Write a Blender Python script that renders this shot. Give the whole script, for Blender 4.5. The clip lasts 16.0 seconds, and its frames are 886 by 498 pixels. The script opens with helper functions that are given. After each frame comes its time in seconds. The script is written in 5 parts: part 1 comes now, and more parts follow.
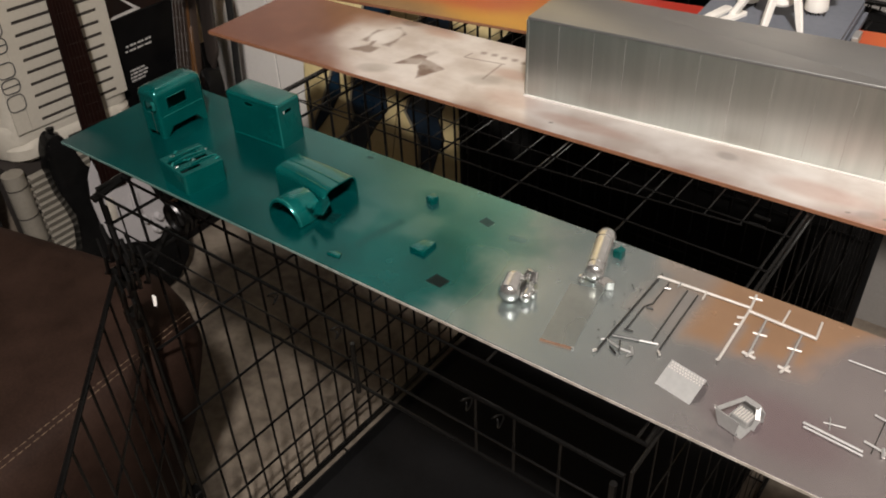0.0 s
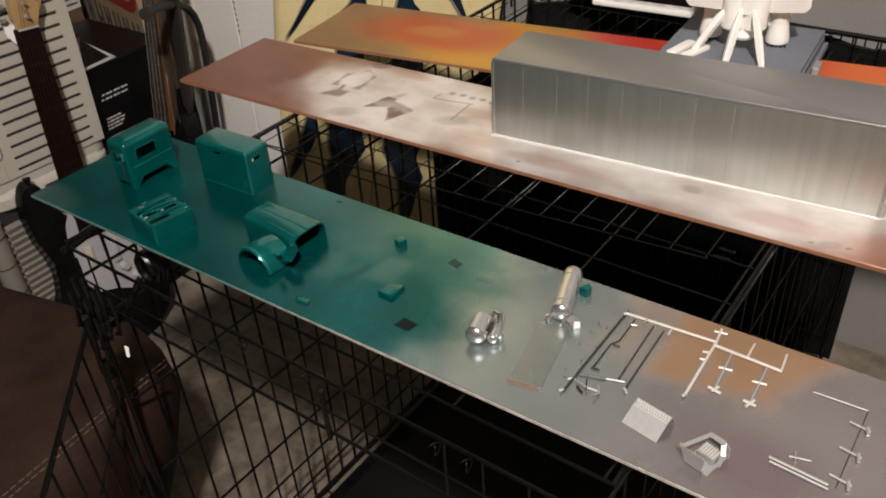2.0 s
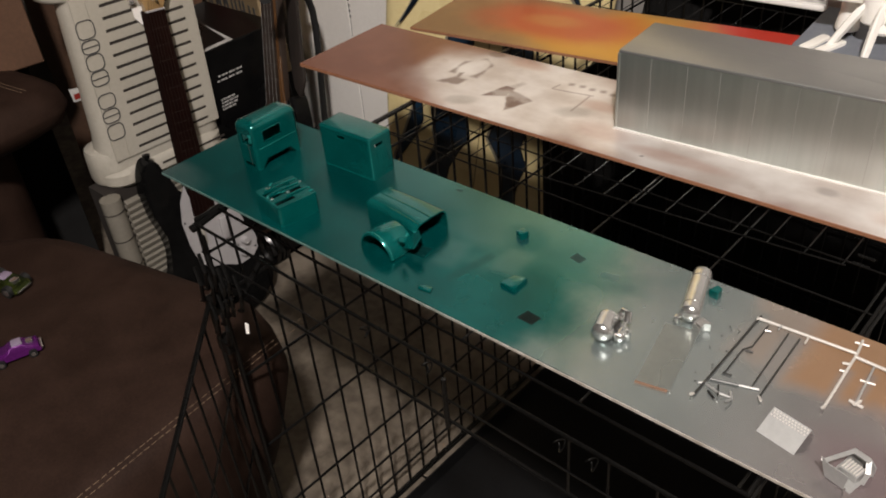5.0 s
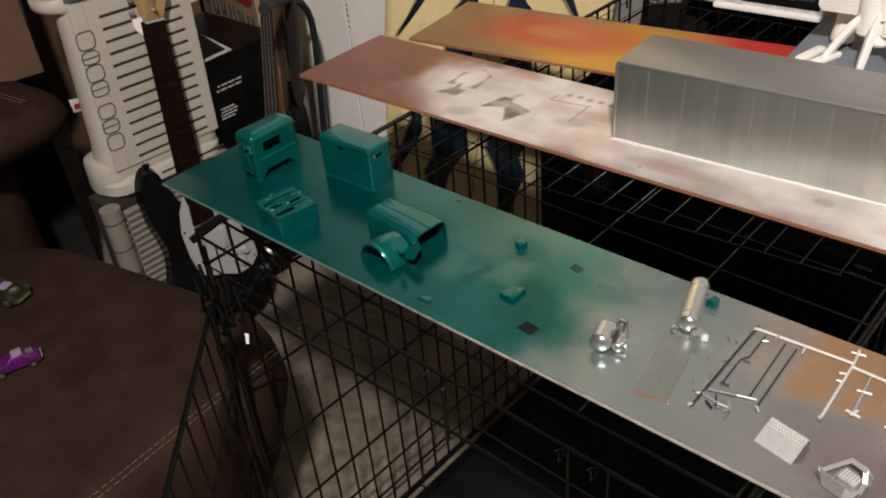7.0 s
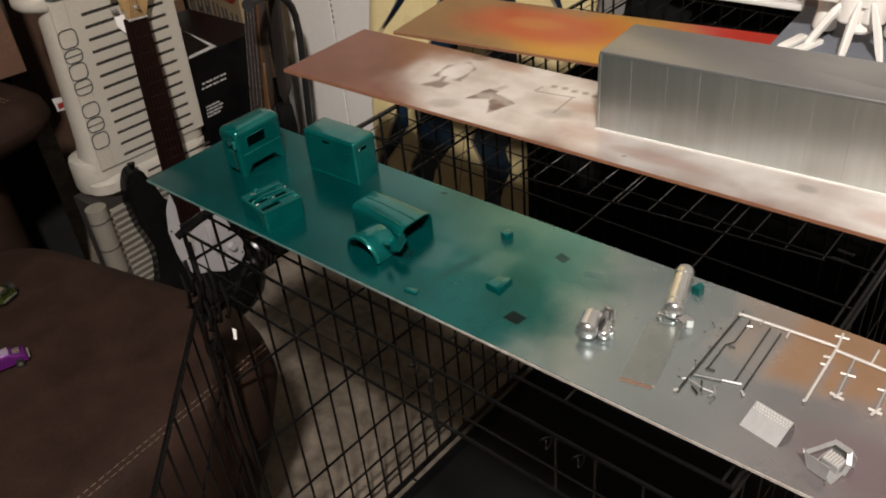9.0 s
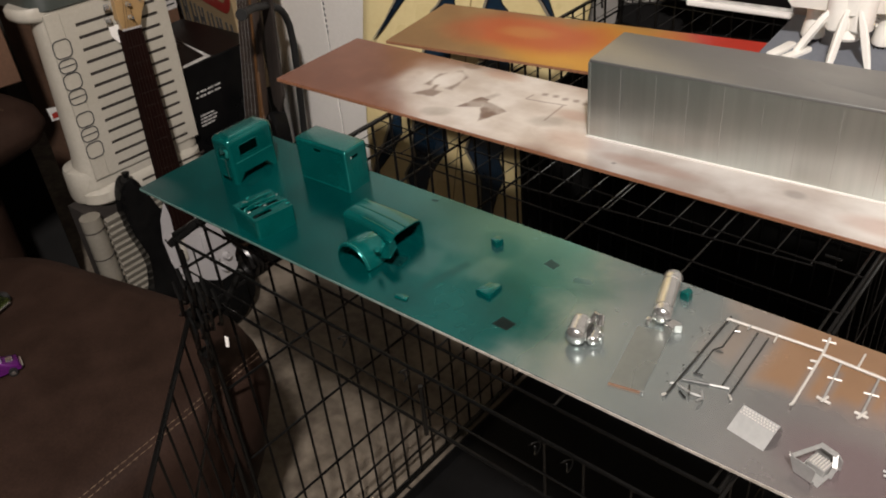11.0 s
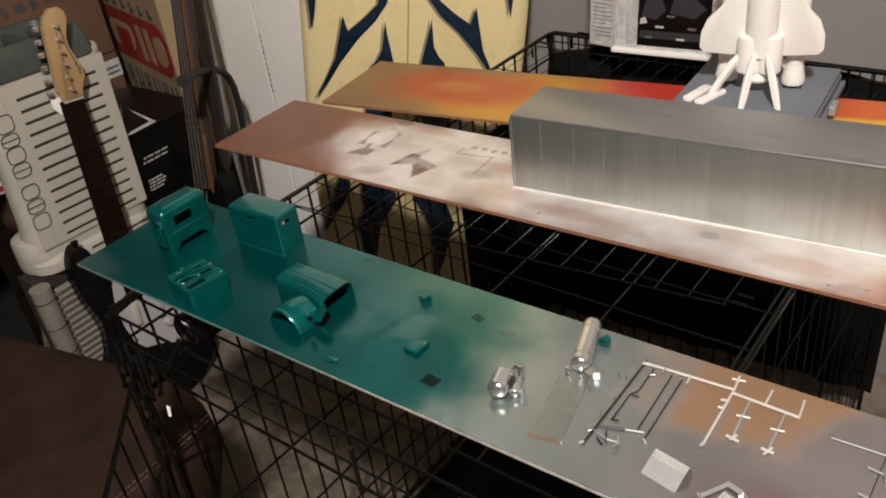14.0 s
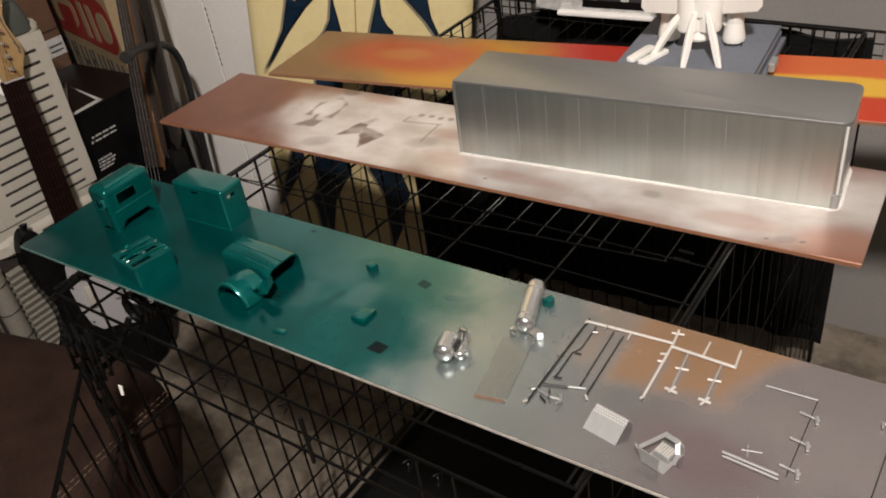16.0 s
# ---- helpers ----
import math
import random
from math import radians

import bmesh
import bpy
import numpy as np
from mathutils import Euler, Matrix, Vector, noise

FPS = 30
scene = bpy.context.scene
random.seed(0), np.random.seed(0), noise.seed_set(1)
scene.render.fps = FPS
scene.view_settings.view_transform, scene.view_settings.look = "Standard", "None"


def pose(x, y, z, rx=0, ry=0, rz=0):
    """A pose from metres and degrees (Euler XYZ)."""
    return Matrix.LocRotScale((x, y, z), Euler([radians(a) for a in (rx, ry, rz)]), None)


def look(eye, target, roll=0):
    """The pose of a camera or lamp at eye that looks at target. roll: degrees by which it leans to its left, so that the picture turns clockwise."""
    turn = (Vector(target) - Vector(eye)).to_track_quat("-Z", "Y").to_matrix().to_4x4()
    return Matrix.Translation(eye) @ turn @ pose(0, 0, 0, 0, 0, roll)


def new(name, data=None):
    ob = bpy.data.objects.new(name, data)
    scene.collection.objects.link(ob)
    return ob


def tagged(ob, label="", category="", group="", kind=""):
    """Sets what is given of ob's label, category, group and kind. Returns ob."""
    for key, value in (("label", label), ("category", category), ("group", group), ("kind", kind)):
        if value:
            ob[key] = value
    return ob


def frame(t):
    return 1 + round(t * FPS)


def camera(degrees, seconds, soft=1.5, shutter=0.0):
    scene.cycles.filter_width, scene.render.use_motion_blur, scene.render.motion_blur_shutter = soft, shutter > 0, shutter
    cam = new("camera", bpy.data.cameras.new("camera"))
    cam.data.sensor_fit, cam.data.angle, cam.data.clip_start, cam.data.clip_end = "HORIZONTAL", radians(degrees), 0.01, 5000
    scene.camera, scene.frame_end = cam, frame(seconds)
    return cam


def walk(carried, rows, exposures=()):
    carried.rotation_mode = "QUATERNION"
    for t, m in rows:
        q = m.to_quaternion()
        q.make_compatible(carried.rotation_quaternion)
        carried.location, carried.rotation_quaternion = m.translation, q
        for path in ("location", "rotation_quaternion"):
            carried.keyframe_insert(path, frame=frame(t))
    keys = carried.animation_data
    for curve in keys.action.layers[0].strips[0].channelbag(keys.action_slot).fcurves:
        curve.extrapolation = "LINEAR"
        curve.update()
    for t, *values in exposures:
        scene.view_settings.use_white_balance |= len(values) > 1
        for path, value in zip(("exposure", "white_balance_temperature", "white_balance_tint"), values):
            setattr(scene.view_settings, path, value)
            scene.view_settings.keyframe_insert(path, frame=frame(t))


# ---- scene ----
cam = camera(56.1, 16.0, 1.9)
PATH = [
    (0, (0.967, -0.452, 0.523), (-0.008, 0.803, -0.692), -2.6),
    (0.5, (0.959, -0.456, 0.529), (-0.055, 0.794, -0.659), -3.1),
    (1, (0.954, -0.463, 0.536), (-0.104, 0.782, -0.617), -3.6),
    (1.5, (0.967, -0.45, 0.538), (-0.076, 0.811, -0.612), -4.4),
    (2, (0.985, -0.435, 0.534), (0.005, 0.871, -0.621), -3.9),
    (2.5, (0.997, -0.424, 0.534), (0.054, 0.898, -0.632), -4.2),
    (3, (0.982, -0.435, 0.54), (-0.013, 0.862, -0.613), -5.0),
    (3.5, (0.952, -0.453, 0.537), (-0.144, 0.742, -0.634), -5.6),
    (4, (0.945, -0.456, 0.536), (-0.18, 0.712, -0.636), -5.4),
    (6.5, (0.95, -0.459, 0.542), (-0.177, 0.723, -0.613), -5.3),
    (7, (0.948, -0.46, 0.543), (-0.181, 0.724, -0.608), -5.3),
    (7.5, (0.948, -0.463, 0.541), (-0.168, 0.731, -0.612), -4.8),
    (8, (0.951, -0.458, 0.536), (-0.159, 0.728, -0.63), -5.2),
    (8.5, (0.953, -0.46, 0.539), (-0.155, 0.731, -0.625), -5.6),
    (11, (0.963, -0.459, 0.539), (-0.147, 0.75, -0.604), -5.8),
    (11.5, (0.972, -0.463, 0.543), (-0.14, 0.755, -0.588), -6.2),
    (12, (0.98, -0.465, 0.546), (-0.127, 0.772, -0.569), -6.0),
    (12.5, (0.98, -0.46, 0.541), (-0.113, 0.768, -0.599), -6.0),
    (13, (0.981, -0.458, 0.545), (-0.12, 0.762, -0.596), -6.5),
    (13.5, (0.988, -0.451, 0.552), (-0.119, 0.79, -0.559), -7.3),
    (14, (1.014, -0.432, 0.568), (-0.072, 0.859, -0.505), -7.8),
    (14.5, (1.013, -0.434, 0.57), (-0.075, 0.839, -0.524), -7.4),
    (15, (1.016, -0.433, 0.567), (-0.078, 0.811, -0.554), -8.5),
    (15.5, (1.034, -0.423, 0.547), (0.01, 0.812, -0.648), -9.7),
    (16, (1.039, -0.422, 0.563), (0.031, 0.876, -0.577), -8.7),
]
walk(cam, [(t, look(eye, target, roll)) for t, eye, target, roll in PATH])

# world, light
FLOOR = -0.79
world = bpy.data.worlds.new("world")
scene.world = world
world.use_nodes = True
world.node_tree.nodes["Background"].inputs[0].default_value = (1.0, 0.86, 0.7, 1)
world.node_tree.nodes["Background"].inputs[1].default_value = 0.03


bulb = bpy.data.lights.new("bulb", "POINT")
bulb.energy, bulb.color, bulb.shadow_soft_size = 340, (1.0, 0.915, 0.865), 0.10
new("bulb", bulb).location = (1.42, -1.02, 2.00)
scene.view_settings.exposure = 0.0


# materials
class Nodes:
    """Short hand for building a node tree."""

    def __init__(self, name):
        self.mat = bpy.data.materials.new(name)
        self.mat.use_nodes = True
        self.tree = self.mat.node_tree
        self.bsdf = self.tree.nodes["Principled BSDF"]
        self.place = self.tree.nodes.new("ShaderNodeTexCoord").outputs["Object"]
        self.xyz = self.node("ShaderNodeSeparateXYZ", self.place).outputs

    def node(self, kind, *values, **settings):
        n = self.tree.nodes.new(kind)
        for key, value in settings.items():
            if key == "operation":
                n.operation = value
        for slot, value in zip(n.inputs, values):
            self.put(slot, value)
        return n

    def put(self, slot, value):
        if hasattr(value, "links"):
            self.tree.links.new(value, slot)
        elif value is not None:
            slot.default_value = value

    def math(self, operation, a, b=0.0):
        return self.node("ShaderNodeMath", a, b, operation=operation).outputs[0]

    def noise(self, scale, detail=4.0, stretch=None, rough=0.55):
        n = self.tree.nodes.new("ShaderNodeTexNoise")
        n.inputs["Scale"].default_value, n.inputs["Detail"].default_value, n.inputs["Roughness"].default_value = scale, detail, rough
        if stretch:
            m = self.tree.nodes.new("ShaderNodeMapping")
            m.inputs["Scale"].default_value = stretch
            self.put(m.inputs["Vector"], self.place)
            self.put(n.inputs["Vector"], m.outputs[0])
        else:
            self.put(n.inputs["Vector"], self.place)
        return n.outputs["Fac"]

    def ramp(self, value, low, high):
        n = self.tree.nodes.new("ShaderNodeMapRange")
        n.interpolation_type = "SMOOTHSTEP"
        for slot, v in zip(n.inputs, (value, low, high, 0.0, 1.0)):
            self.put(slot, v)
        return n.outputs[0]

    def mix(self, factor, a, b):
        n = self.tree.nodes.new("ShaderNodeMix")
        n.data_type = "RGBA"
        self.put(n.inputs[0], factor)
        for slot, v in ((n.inputs[6], a), (n.inputs[7], b)):
            self.put(slot, (*v, 1) if isinstance(v, tuple) else v)
        return n.outputs[2]

    def spot(self, x, y, rx, ry, soft=1.0, wobble=None, turn=0.0):
        """1 inside an ellipse on the object's top, fading to 0 outside."""
        c, s = math.cos(turn), math.sin(turn)
        dx, dy = self.math("SUBTRACT", self.xyz[0], x), self.math("SUBTRACT", self.xyz[1], y)
        u = self.math("DIVIDE", self.math("ADD", self.math("MULTIPLY", dx, c), self.math("MULTIPLY", dy, s)), rx)
        v = self.math("DIVIDE", self.math("SUBTRACT", self.math("MULTIPLY", dy, c), self.math("MULTIPLY", dx, s)), ry)
        d = self.math("SQRT", self.math("ADD", self.math("MULTIPLY", u, u), self.math("MULTIPLY", v, v)))
        if wobble is not None:
            d = self.math("ADD", d, self.math("MULTIPLY", self.math("SUBTRACT", wobble, 0.5), 0.9))
        return self.ramp(d, 1 + soft / 2, 1 - soft / 2)

    def patch(self, x, y, w, h, turn=0.0, soft=0.002, skew=0.0):
        """1 inside a turned rectangle on the object's top, else 0."""
        c, s = math.cos(turn), math.sin(turn)
        dx, dy = self.math("SUBTRACT", self.xyz[0], x), self.math("SUBTRACT", self.xyz[1], y)
        u = self.math("ADD", self.math("MULTIPLY", dx, c), self.math("MULTIPLY", dy, s))
        v = self.math("SUBTRACT", self.math("MULTIPLY", dy, c), self.math("MULTIPLY", dx, s))
        u = self.math("ADD", u, self.math("MULTIPLY", v, skew))
        a = self.ramp(self.math("ABSOLUTE", u), w / 2 + soft, w / 2 - soft)
        b = self.ramp(self.math("ABSOLUTE", v), h / 2 + soft, h / 2 - soft)
        return self.math("MULTIPLY", a, b)

    def poly(self, points, soft=0.003, wobble=None):
        """1 inside a convex outline (anticlockwise) on the object's top, else 0."""
        least = None
        for (x0, y0), (x1, y1) in zip(points, points[1:] + points[:1]):
            s = math.hypot(x1 - x0, y1 - y0)
            u, v = -(y1 - y0) / s, (x1 - x0) / s
            d = self.math("ADD", self.math("MULTIPLY", self.xyz[0], u), self.math("SUBTRACT", self.math("MULTIPLY", self.xyz[1], v), u * x0 + v * y0))
            least = d if least is None else self.math("MINIMUM", least, d)
        if wobble is not None:
            least = self.math("ADD", least, self.math("MULTIPLY", self.math("SUBTRACT", wobble, 0.5), soft * 3))
        return self.ramp(least, -soft, soft)

    def bump(self, height, strength=0.2, distance=0.002):
        n = self.tree.nodes.new("ShaderNodeBump")
        n.inputs["Strength"].default_value, n.inputs["Distance"].default_value = strength, distance
        self.put(n.inputs["Height"], height)
        self.put(self.bsdf.inputs["Normal"], n.outputs[0])

    def done(self, colour, rough=0.5, metal=0.0, coat=0.0):
        self.put(self.bsdf.inputs["Base Color"], (*colour, 1) if isinstance(colour, tuple) else colour)
        self.put(self.bsdf.inputs["Roughness"], rough)
        self.put(self.bsdf.inputs["Metallic"], metal)
        self.bsdf.inputs["Coat Weight"].default_value = coat
        self.bsdf.inputs["Coat Roughness"].default_value = 0.12
        return self.mat


def surface(name, dark, light, rough=0.5, metal=0.0, grain=60, bump=0.15, coat=0.0, blotch=6, spread=0.12, stretch=None, depth=0.001, shine=0.5):
    """A material with blotches and grain between two colours and an uneven gloss."""
    n = Nodes(name)
    n.bsdf.inputs["Specular IOR Level"].default_value = shine
    big, fine = n.noise(blotch, 3), n.noise(grain, 5, stretch)
    both = n.math("ADD", n.math("MULTIPLY", big, 0.6), n.math("MULTIPLY", fine, 0.4))
    if bump:
        n.bump(fine, bump, depth)
    r = n.math("ADD", n.math("MULTIPLY", n.math("SUBTRACT", big, 0.5), spread * 2), rough)
    return n.done(n.mix(n.ramp(both, 0.3, 0.7), dark, light), r, metal, coat)


def teal_board():
    n = Nodes("board_silver_and_teal_spray")
    fine, cloud = n.noise(260, 3), n.noise(7, 4)
    wob = n.math("ADD", n.math("MULTIPLY", n.noise(7, 2), 0.55), n.math("MULTIPLY", n.noise(19, 3), 0.45))
    silver = n.mix(n.ramp(cloud, 0.3, 0.7), (0.315, 0.365, 0.358), (0.40, 0.455, 0.447))
    mauve = n.ramp(n.xyz[0], 0.68, 0.92)
    silver = n.mix(mauve, silver, n.mix(n.ramp(cloud, 0.3, 0.7), (0.325, 0.292, 0.290), (0.40, 0.362, 0.355)))
    mist = n.spot(0.31, 0.11, 0.30, 0.36, 0.42, wob)
    body = n.spot(0.22, 0.05, 0.30, 0.22, 0.6, wob)
    body = n.math("MAXIMUM", body, n.spot(0.42, 0.02, 0.185, 0.085, 0.7, wob))
    body = n.math("MAXIMUM", body, n.spot(0.538, 0.060, 0.074, 0.070, 0.8, wob))
    body = n.math("MAXIMUM", body, n.math("MULTIPLY", n.spot(0.545, 0.085, 0.085, 0.085, 0.9, wob), 0.6))
    body = n.math("MAXIMUM", body, n.math("MULTIPLY", n.spot(0.07, 0.10, 0.16, 0.2, 0.7, wob), 0.95))
    body = n.math("MAXIMUM", body, n.math("MULTIPLY", n.spot(0.487, 0.150, 0.036, 0.028, 0.9, wob), 0.85))
    bare = n.math("MULTIPLY", n.spot(0.37, 0.195, 0.17, 0.05, 0.9, wob), 0.35)
    bare = n.math("MAXIMUM", bare, n.math("MULTIPLY", n.patch(0.440, 0.083, 0.030, 0.050, 0.25, 0.007), 0.32))
    bare = n.math("MAXIMUM", bare, n.math("MULTIPLY", n.patch(0.505, 0.108, 0.034, 0.046, 0.1, 0.009), 0.45))
    bare = n.math("MAXIMUM", bare, n.math("MULTIPLY", n.spot(0.445, 0.140, 0.045, 0.03, 0.9, wob), 0.38))
    bare = n.math("MAXIMUM", bare, n.math("MULTIPLY", n.spot(0.02, 0.0, 0.06, 0.03, 1.0, wob), 0.5))
    keep = n.math("SUBTRACT", 1.0, bare)
    col = n.mix(n.math("MULTIPLY", n.math("MULTIPLY", mist, n.math("SUBTRACT", 1.0, n.math("MULTIPLY", bare, 0.3))), 0.84), silver, (0.012, 0.160, 0.146))
    body = n.math("MULTIPLY", body, keep)
    col = n.mix(body, col, n.mix(n.ramp(cloud, 0.35, 0.65), (0.0, 0.066, 0.063), (0.0006, 0.105, 0.099)))
    tan = n.poly([(0.735, 0.215), (0.752, 0.118), (0.80, 0.098), (0.90, 0.122), (0.955, 0.215)], 0.016, n.noise(14, 3))
    rods = n.patch(0.7545, 0.11, 0.012, 0.14, 0.0, 0.006)
    rods = n.math("MAXIMUM", rods, n.patch(0.788, 0.115, 0.020, 0.10, 0.0, 0.006))
    rods = n.math("MAXIMUM", rods, n.patch(0.841, 0.12, 0.008, 0.06, 0.0, 0.005))
    rods = n.math("MAXIMUM", rods, n.patch(0.8595, 0.13, 0.006, 0.05, 0.0, 0.004))
    rods = n.math("MAXIMUM", rods, n.patch(0.8905, 0.13, 0.006, 0.05, 0.0, 0.004))
    tan = n.math("MULTIPLY", n.math("MULTIPLY", tan, n.math("ADD", 0.5, n.math("MULTIPLY", n.ramp(n.xyz[0], 0.785, 0.815), 0.5))), n.math("SUBTRACT", 0.92, n.math("MULTIPLY", rods, 0.5)))
    col = n.mix(tan, col, n.mix(n.ramp(cloud, 0.3, 0.7), (0.26, 0.145, 0.07), (0.33, 0.19, 0.10)))
    plum = n.spot(0.90, 0.05, 0.055, 0.03, 1.0, wob)
    col = n.mix(n.math("MULTIPLY", plum, 0.5), col, (0.30, 0.2, 0.22))
    marks = n.poly([(0.563, 0.037), (0.582, 0.036), (0.584, 0.050), (0.566, 0.052)], 0.001)
    marks = n.math("MAXIMUM", marks, n.math("MULTIPLY", n.poly([(0.551, 0.149), (0.565, 0.146), (0.567, 0.156), (0.553, 0.160)], 0.001), 0.8))
    marks = n.math("MAXIMUM", marks, n.math("MULTIPLY", n.patch(0.603, 0.145, 0.018, 0.007, 0.2, 0.003), 0.35))
    marks = n.math("MAXIMUM", marks, n.math("MULTIPLY", n.poly([(0.397, 0.057), (0.421, 0.058), (0.418, 0.078), (0.405, 0.074)], 0.002), 0.75))
    marks = n.math("MAXIMUM", marks, n.math("MULTIPLY", n.patch(0.365, 0.187, 0.008, 0.004, 0.2, 0.001), 0.8))
    col = n.mix(marks, col, (0.003, 0.009, 0.009))
    n.put(n.bsdf.inputs["Specular IOR Level"], n.math("SUBTRACT", 0.5, n.math("MULTIPLY", marks, 0.42)))
    band = n.math("MULTIPLY", n.poly([(0.462, 0.046), (0.472, 0.042), (0.487, 0.104), (0.476, 0.108)], 0.0016), 0.6)
    col = n.mix(band, col, (0.006, 0.07, 0.066))
    n.bump(fine, 0.03, 0.0004)
    metal = n.math("SUBTRACT", 0.78, n.math("ADD", n.math("MULTIPLY", tan, 0.5), n.math("MULTIPLY", body, 0.18)))
    rough = n.math("ADD", n.math("SUBTRACT", 0.255, n.math("MULTIPLY", body, 0.03)), n.math("MULTIPLY", n.math("SUBTRACT", n.noise(22, 4), 0.5), 0.12))
    return n.done(col, n.math("ADD", rough, n.math("MULTIPLY", marks, 0.05)), n.math("MULTIPLY", metal, n.math("SUBTRACT", 1.0, marks)), 0.04)


def primer_board():
    n = Nodes("board_red_primer_and_white_spray")
    wob, cloud, fine, rag = n.noise(7, 2.5), n.noise(5, 4), n.noise(220, 3), n.noise(48, 4)
    copper = n.mix(n.ramp(cloud, 0.35, 0.65), (0.14, 0.046, 0.023), (0.215, 0.083, 0.046))
    white = n.spot(0.40, 0.10, 0.20, 0.115, 0.6, wob)
    white = n.math("MAXIMUM", white, n.math("MULTIPLY", n.spot(0.72, 0.10, 0.42, 0.11, 0.55, wob), 0.9))
    col = n.mix(white, copper, n.mix(n.ramp(n.noise(9, 4, (1.0, 1.3, 1.0)), 0.3, 0.7), (0.47, 0.41, 0.37), (0.71, 0.675, 0.64)))
    ring = n.math("SUBTRACT", n.poly([(0.242, 0.099), (0.272, 0.096), (0.294, 0.102), (0.289, 0.150), (0.264, 0.170), (0.239, 0.141)], 0.004, rag),
                  n.spot(0.266, 0.130, 0.021, 0.033, 0.35, wob))
    shade = n.math("MULTIPLY", n.math("MAXIMUM", ring, 0.0), 0.72)
    tail = n.math("MAXIMUM", n.poly([(0.246, 0.062), (0.284, 0.068), (0.284, 0.089), (0.261, 0.092)], 0.004, rag), n.poly([(0.262, 0.090), (0.270, 0.085), (0.264, 0.108), (0.258, 0.104)], 0.003))
    shade = n.math("MAXIMUM", shade, n.math("MULTIPLY", tail, 0.75))
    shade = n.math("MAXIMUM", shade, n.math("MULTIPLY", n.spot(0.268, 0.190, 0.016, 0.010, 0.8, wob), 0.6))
    arrow = n.poly([(0.336, 0.056), (0.371, 0.074), (0.367, 0.101), (0.350, 0.103)], 0.002, rag)
    arrow = n.math("MAXIMUM", arrow, n.poly([(0.394, 0.033), (0.413, 0.079), (0.388, 0.089), (0.361, 0.094), (0.377, 0.063)], 0.0025, rag))
    arrow = n.math("MAXIMUM", arrow, n.math("MULTIPLY", n.poly([(0.352, 0.100), (0.366, 0.098), (0.372, 0.122), (0.363, 0.124)], 0.005, rag), 0.45))
    arrow = n.math("MULTIPLY", arrow, n.math("ADD", 0.55, n.math("MULTIPLY", n.ramp(n.noise(30, 3), 0.35, 0.6), 0.45)))
    shade = n.math("MAXIMUM", shade, n.math("MULTIPLY", arrow, 0.92))
    for x0, y0, x1, y1 in ((0.414, 0.128, 0.417, 0.146), (0.414, 0.128, 0.449, 0.132), (0.449, 0.132, 0.480, 0.137), (0.475, 0.136, 0.477, 0.08)):
        turn = math.atan2(y1 - y0, x1 - x0)
        shade = n.math("MAXIMUM", shade, n.math("MULTIPLY", n.patch((x0 + x1) / 2, (y0 + y1) / 2, math.hypot(x1 - x0, y1 - y0), 0.003, turn, 0.0014), 0.55))
    for k in range(5):
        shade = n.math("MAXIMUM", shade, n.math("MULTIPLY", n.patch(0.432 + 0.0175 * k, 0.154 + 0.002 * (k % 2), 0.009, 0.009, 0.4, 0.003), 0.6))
    col = n.mix(shade, col, (0.10, 0.045, 0.036))
    pink = n.math("MULTIPLY", n.spot(1.062, 0.028, 0.045, 0.034, 0.9, wob), 0.7)
    pink = n.math("MAXIMUM", pink, n.math("MULTIPLY", n.spot(0.95, 0.036, 0.05, 0.016, 1.0, wob), 0.45))
    pink = n.math("MAXIMUM", pink, n.math("MULTIPLY", n.spot(0.545, 0.05, 0.045, 0.02, 1.0, wob), 0.35))
    pink = n.math("MAXIMUM", pink, n.math("MULTIPLY", n.spot(0.66, 0.035, 0.07, 0.012, 1.0, wob), 0.4))
    for x, y, rx, ry, f in ((0.335, 0.182, 0.035, 0.014, 0.5), (0.507, 0.114, 0.03, 0.014, 0.4)):
        pink = n.math("MAXIMUM", pink, n.math("MULTIPLY", n.spot(x, y, rx, ry, 1.0, wob), f))
    col = n.mix(pink, col, (0.36, 0.17, 0.11))
    smear = n.math("MULTIPLY", n.spot(0.838, 0.057, 0.012, 0.008, 1.0, wob), 0.35)
    for x, y, r in ((0.985, 0.012, 0.003), (1.022, 0.019, 0.004), (1.004, 0.017, 0.012), (0.62, 0.02, 0.003), (0.318, 0.030, 0.022), (0.482, 0.080, 0.028)):
        smear = n.math("MAXIMUM", smear, n.math("MULTIPLY", n.spot(x, y, r, r * 0.6, 0.8, wob, 0.4), 0.7 if r < 0.01 else 0.3))
    col = n.mix(smear, col, (0.10, 0.085, 0.07))
    dirt = n.math("MULTIPLY", n.ramp(n.noise(11, 5), 0.62, 0.75), 0.5)
    col = n.mix(dirt, col, (0.30, 0.2, 0.15))
    n.bump(fine, 0.08, 0.0006)
    return n.done(col, n.math("ADD", 0.3, n.math("MULTIPLY", wob, 0.12)), n.math("MULTIPLY", n.ramp(n.xyz[0], 0.3, 0.7), 0.35), 0.15)


def flame_board():
    n = Nodes("board_red_and_yellow_spray")
    wob, cloud, fine = n.noise(8, 4), n.noise(6, 4), n.noise(220, 3)
    col = n.mix(n.ramp(cloud, 0.35, 0.65), (0.20, 0.105, 0.045), (0.27, 0.15, 0.066))
    yellow = n.spot(0.40, 0.09, 0.22, 0.11, 0.8, wob)
    col = n.mix(yellow, col, (0.52, 0.25, 0.025))
    col = n.mix(n.math("MULTIPLY", n.spot(0.235, 0.115, 0.15, 0.07, 0.9, wob), 0.9), col, (0.42, 0.062, 0.018))
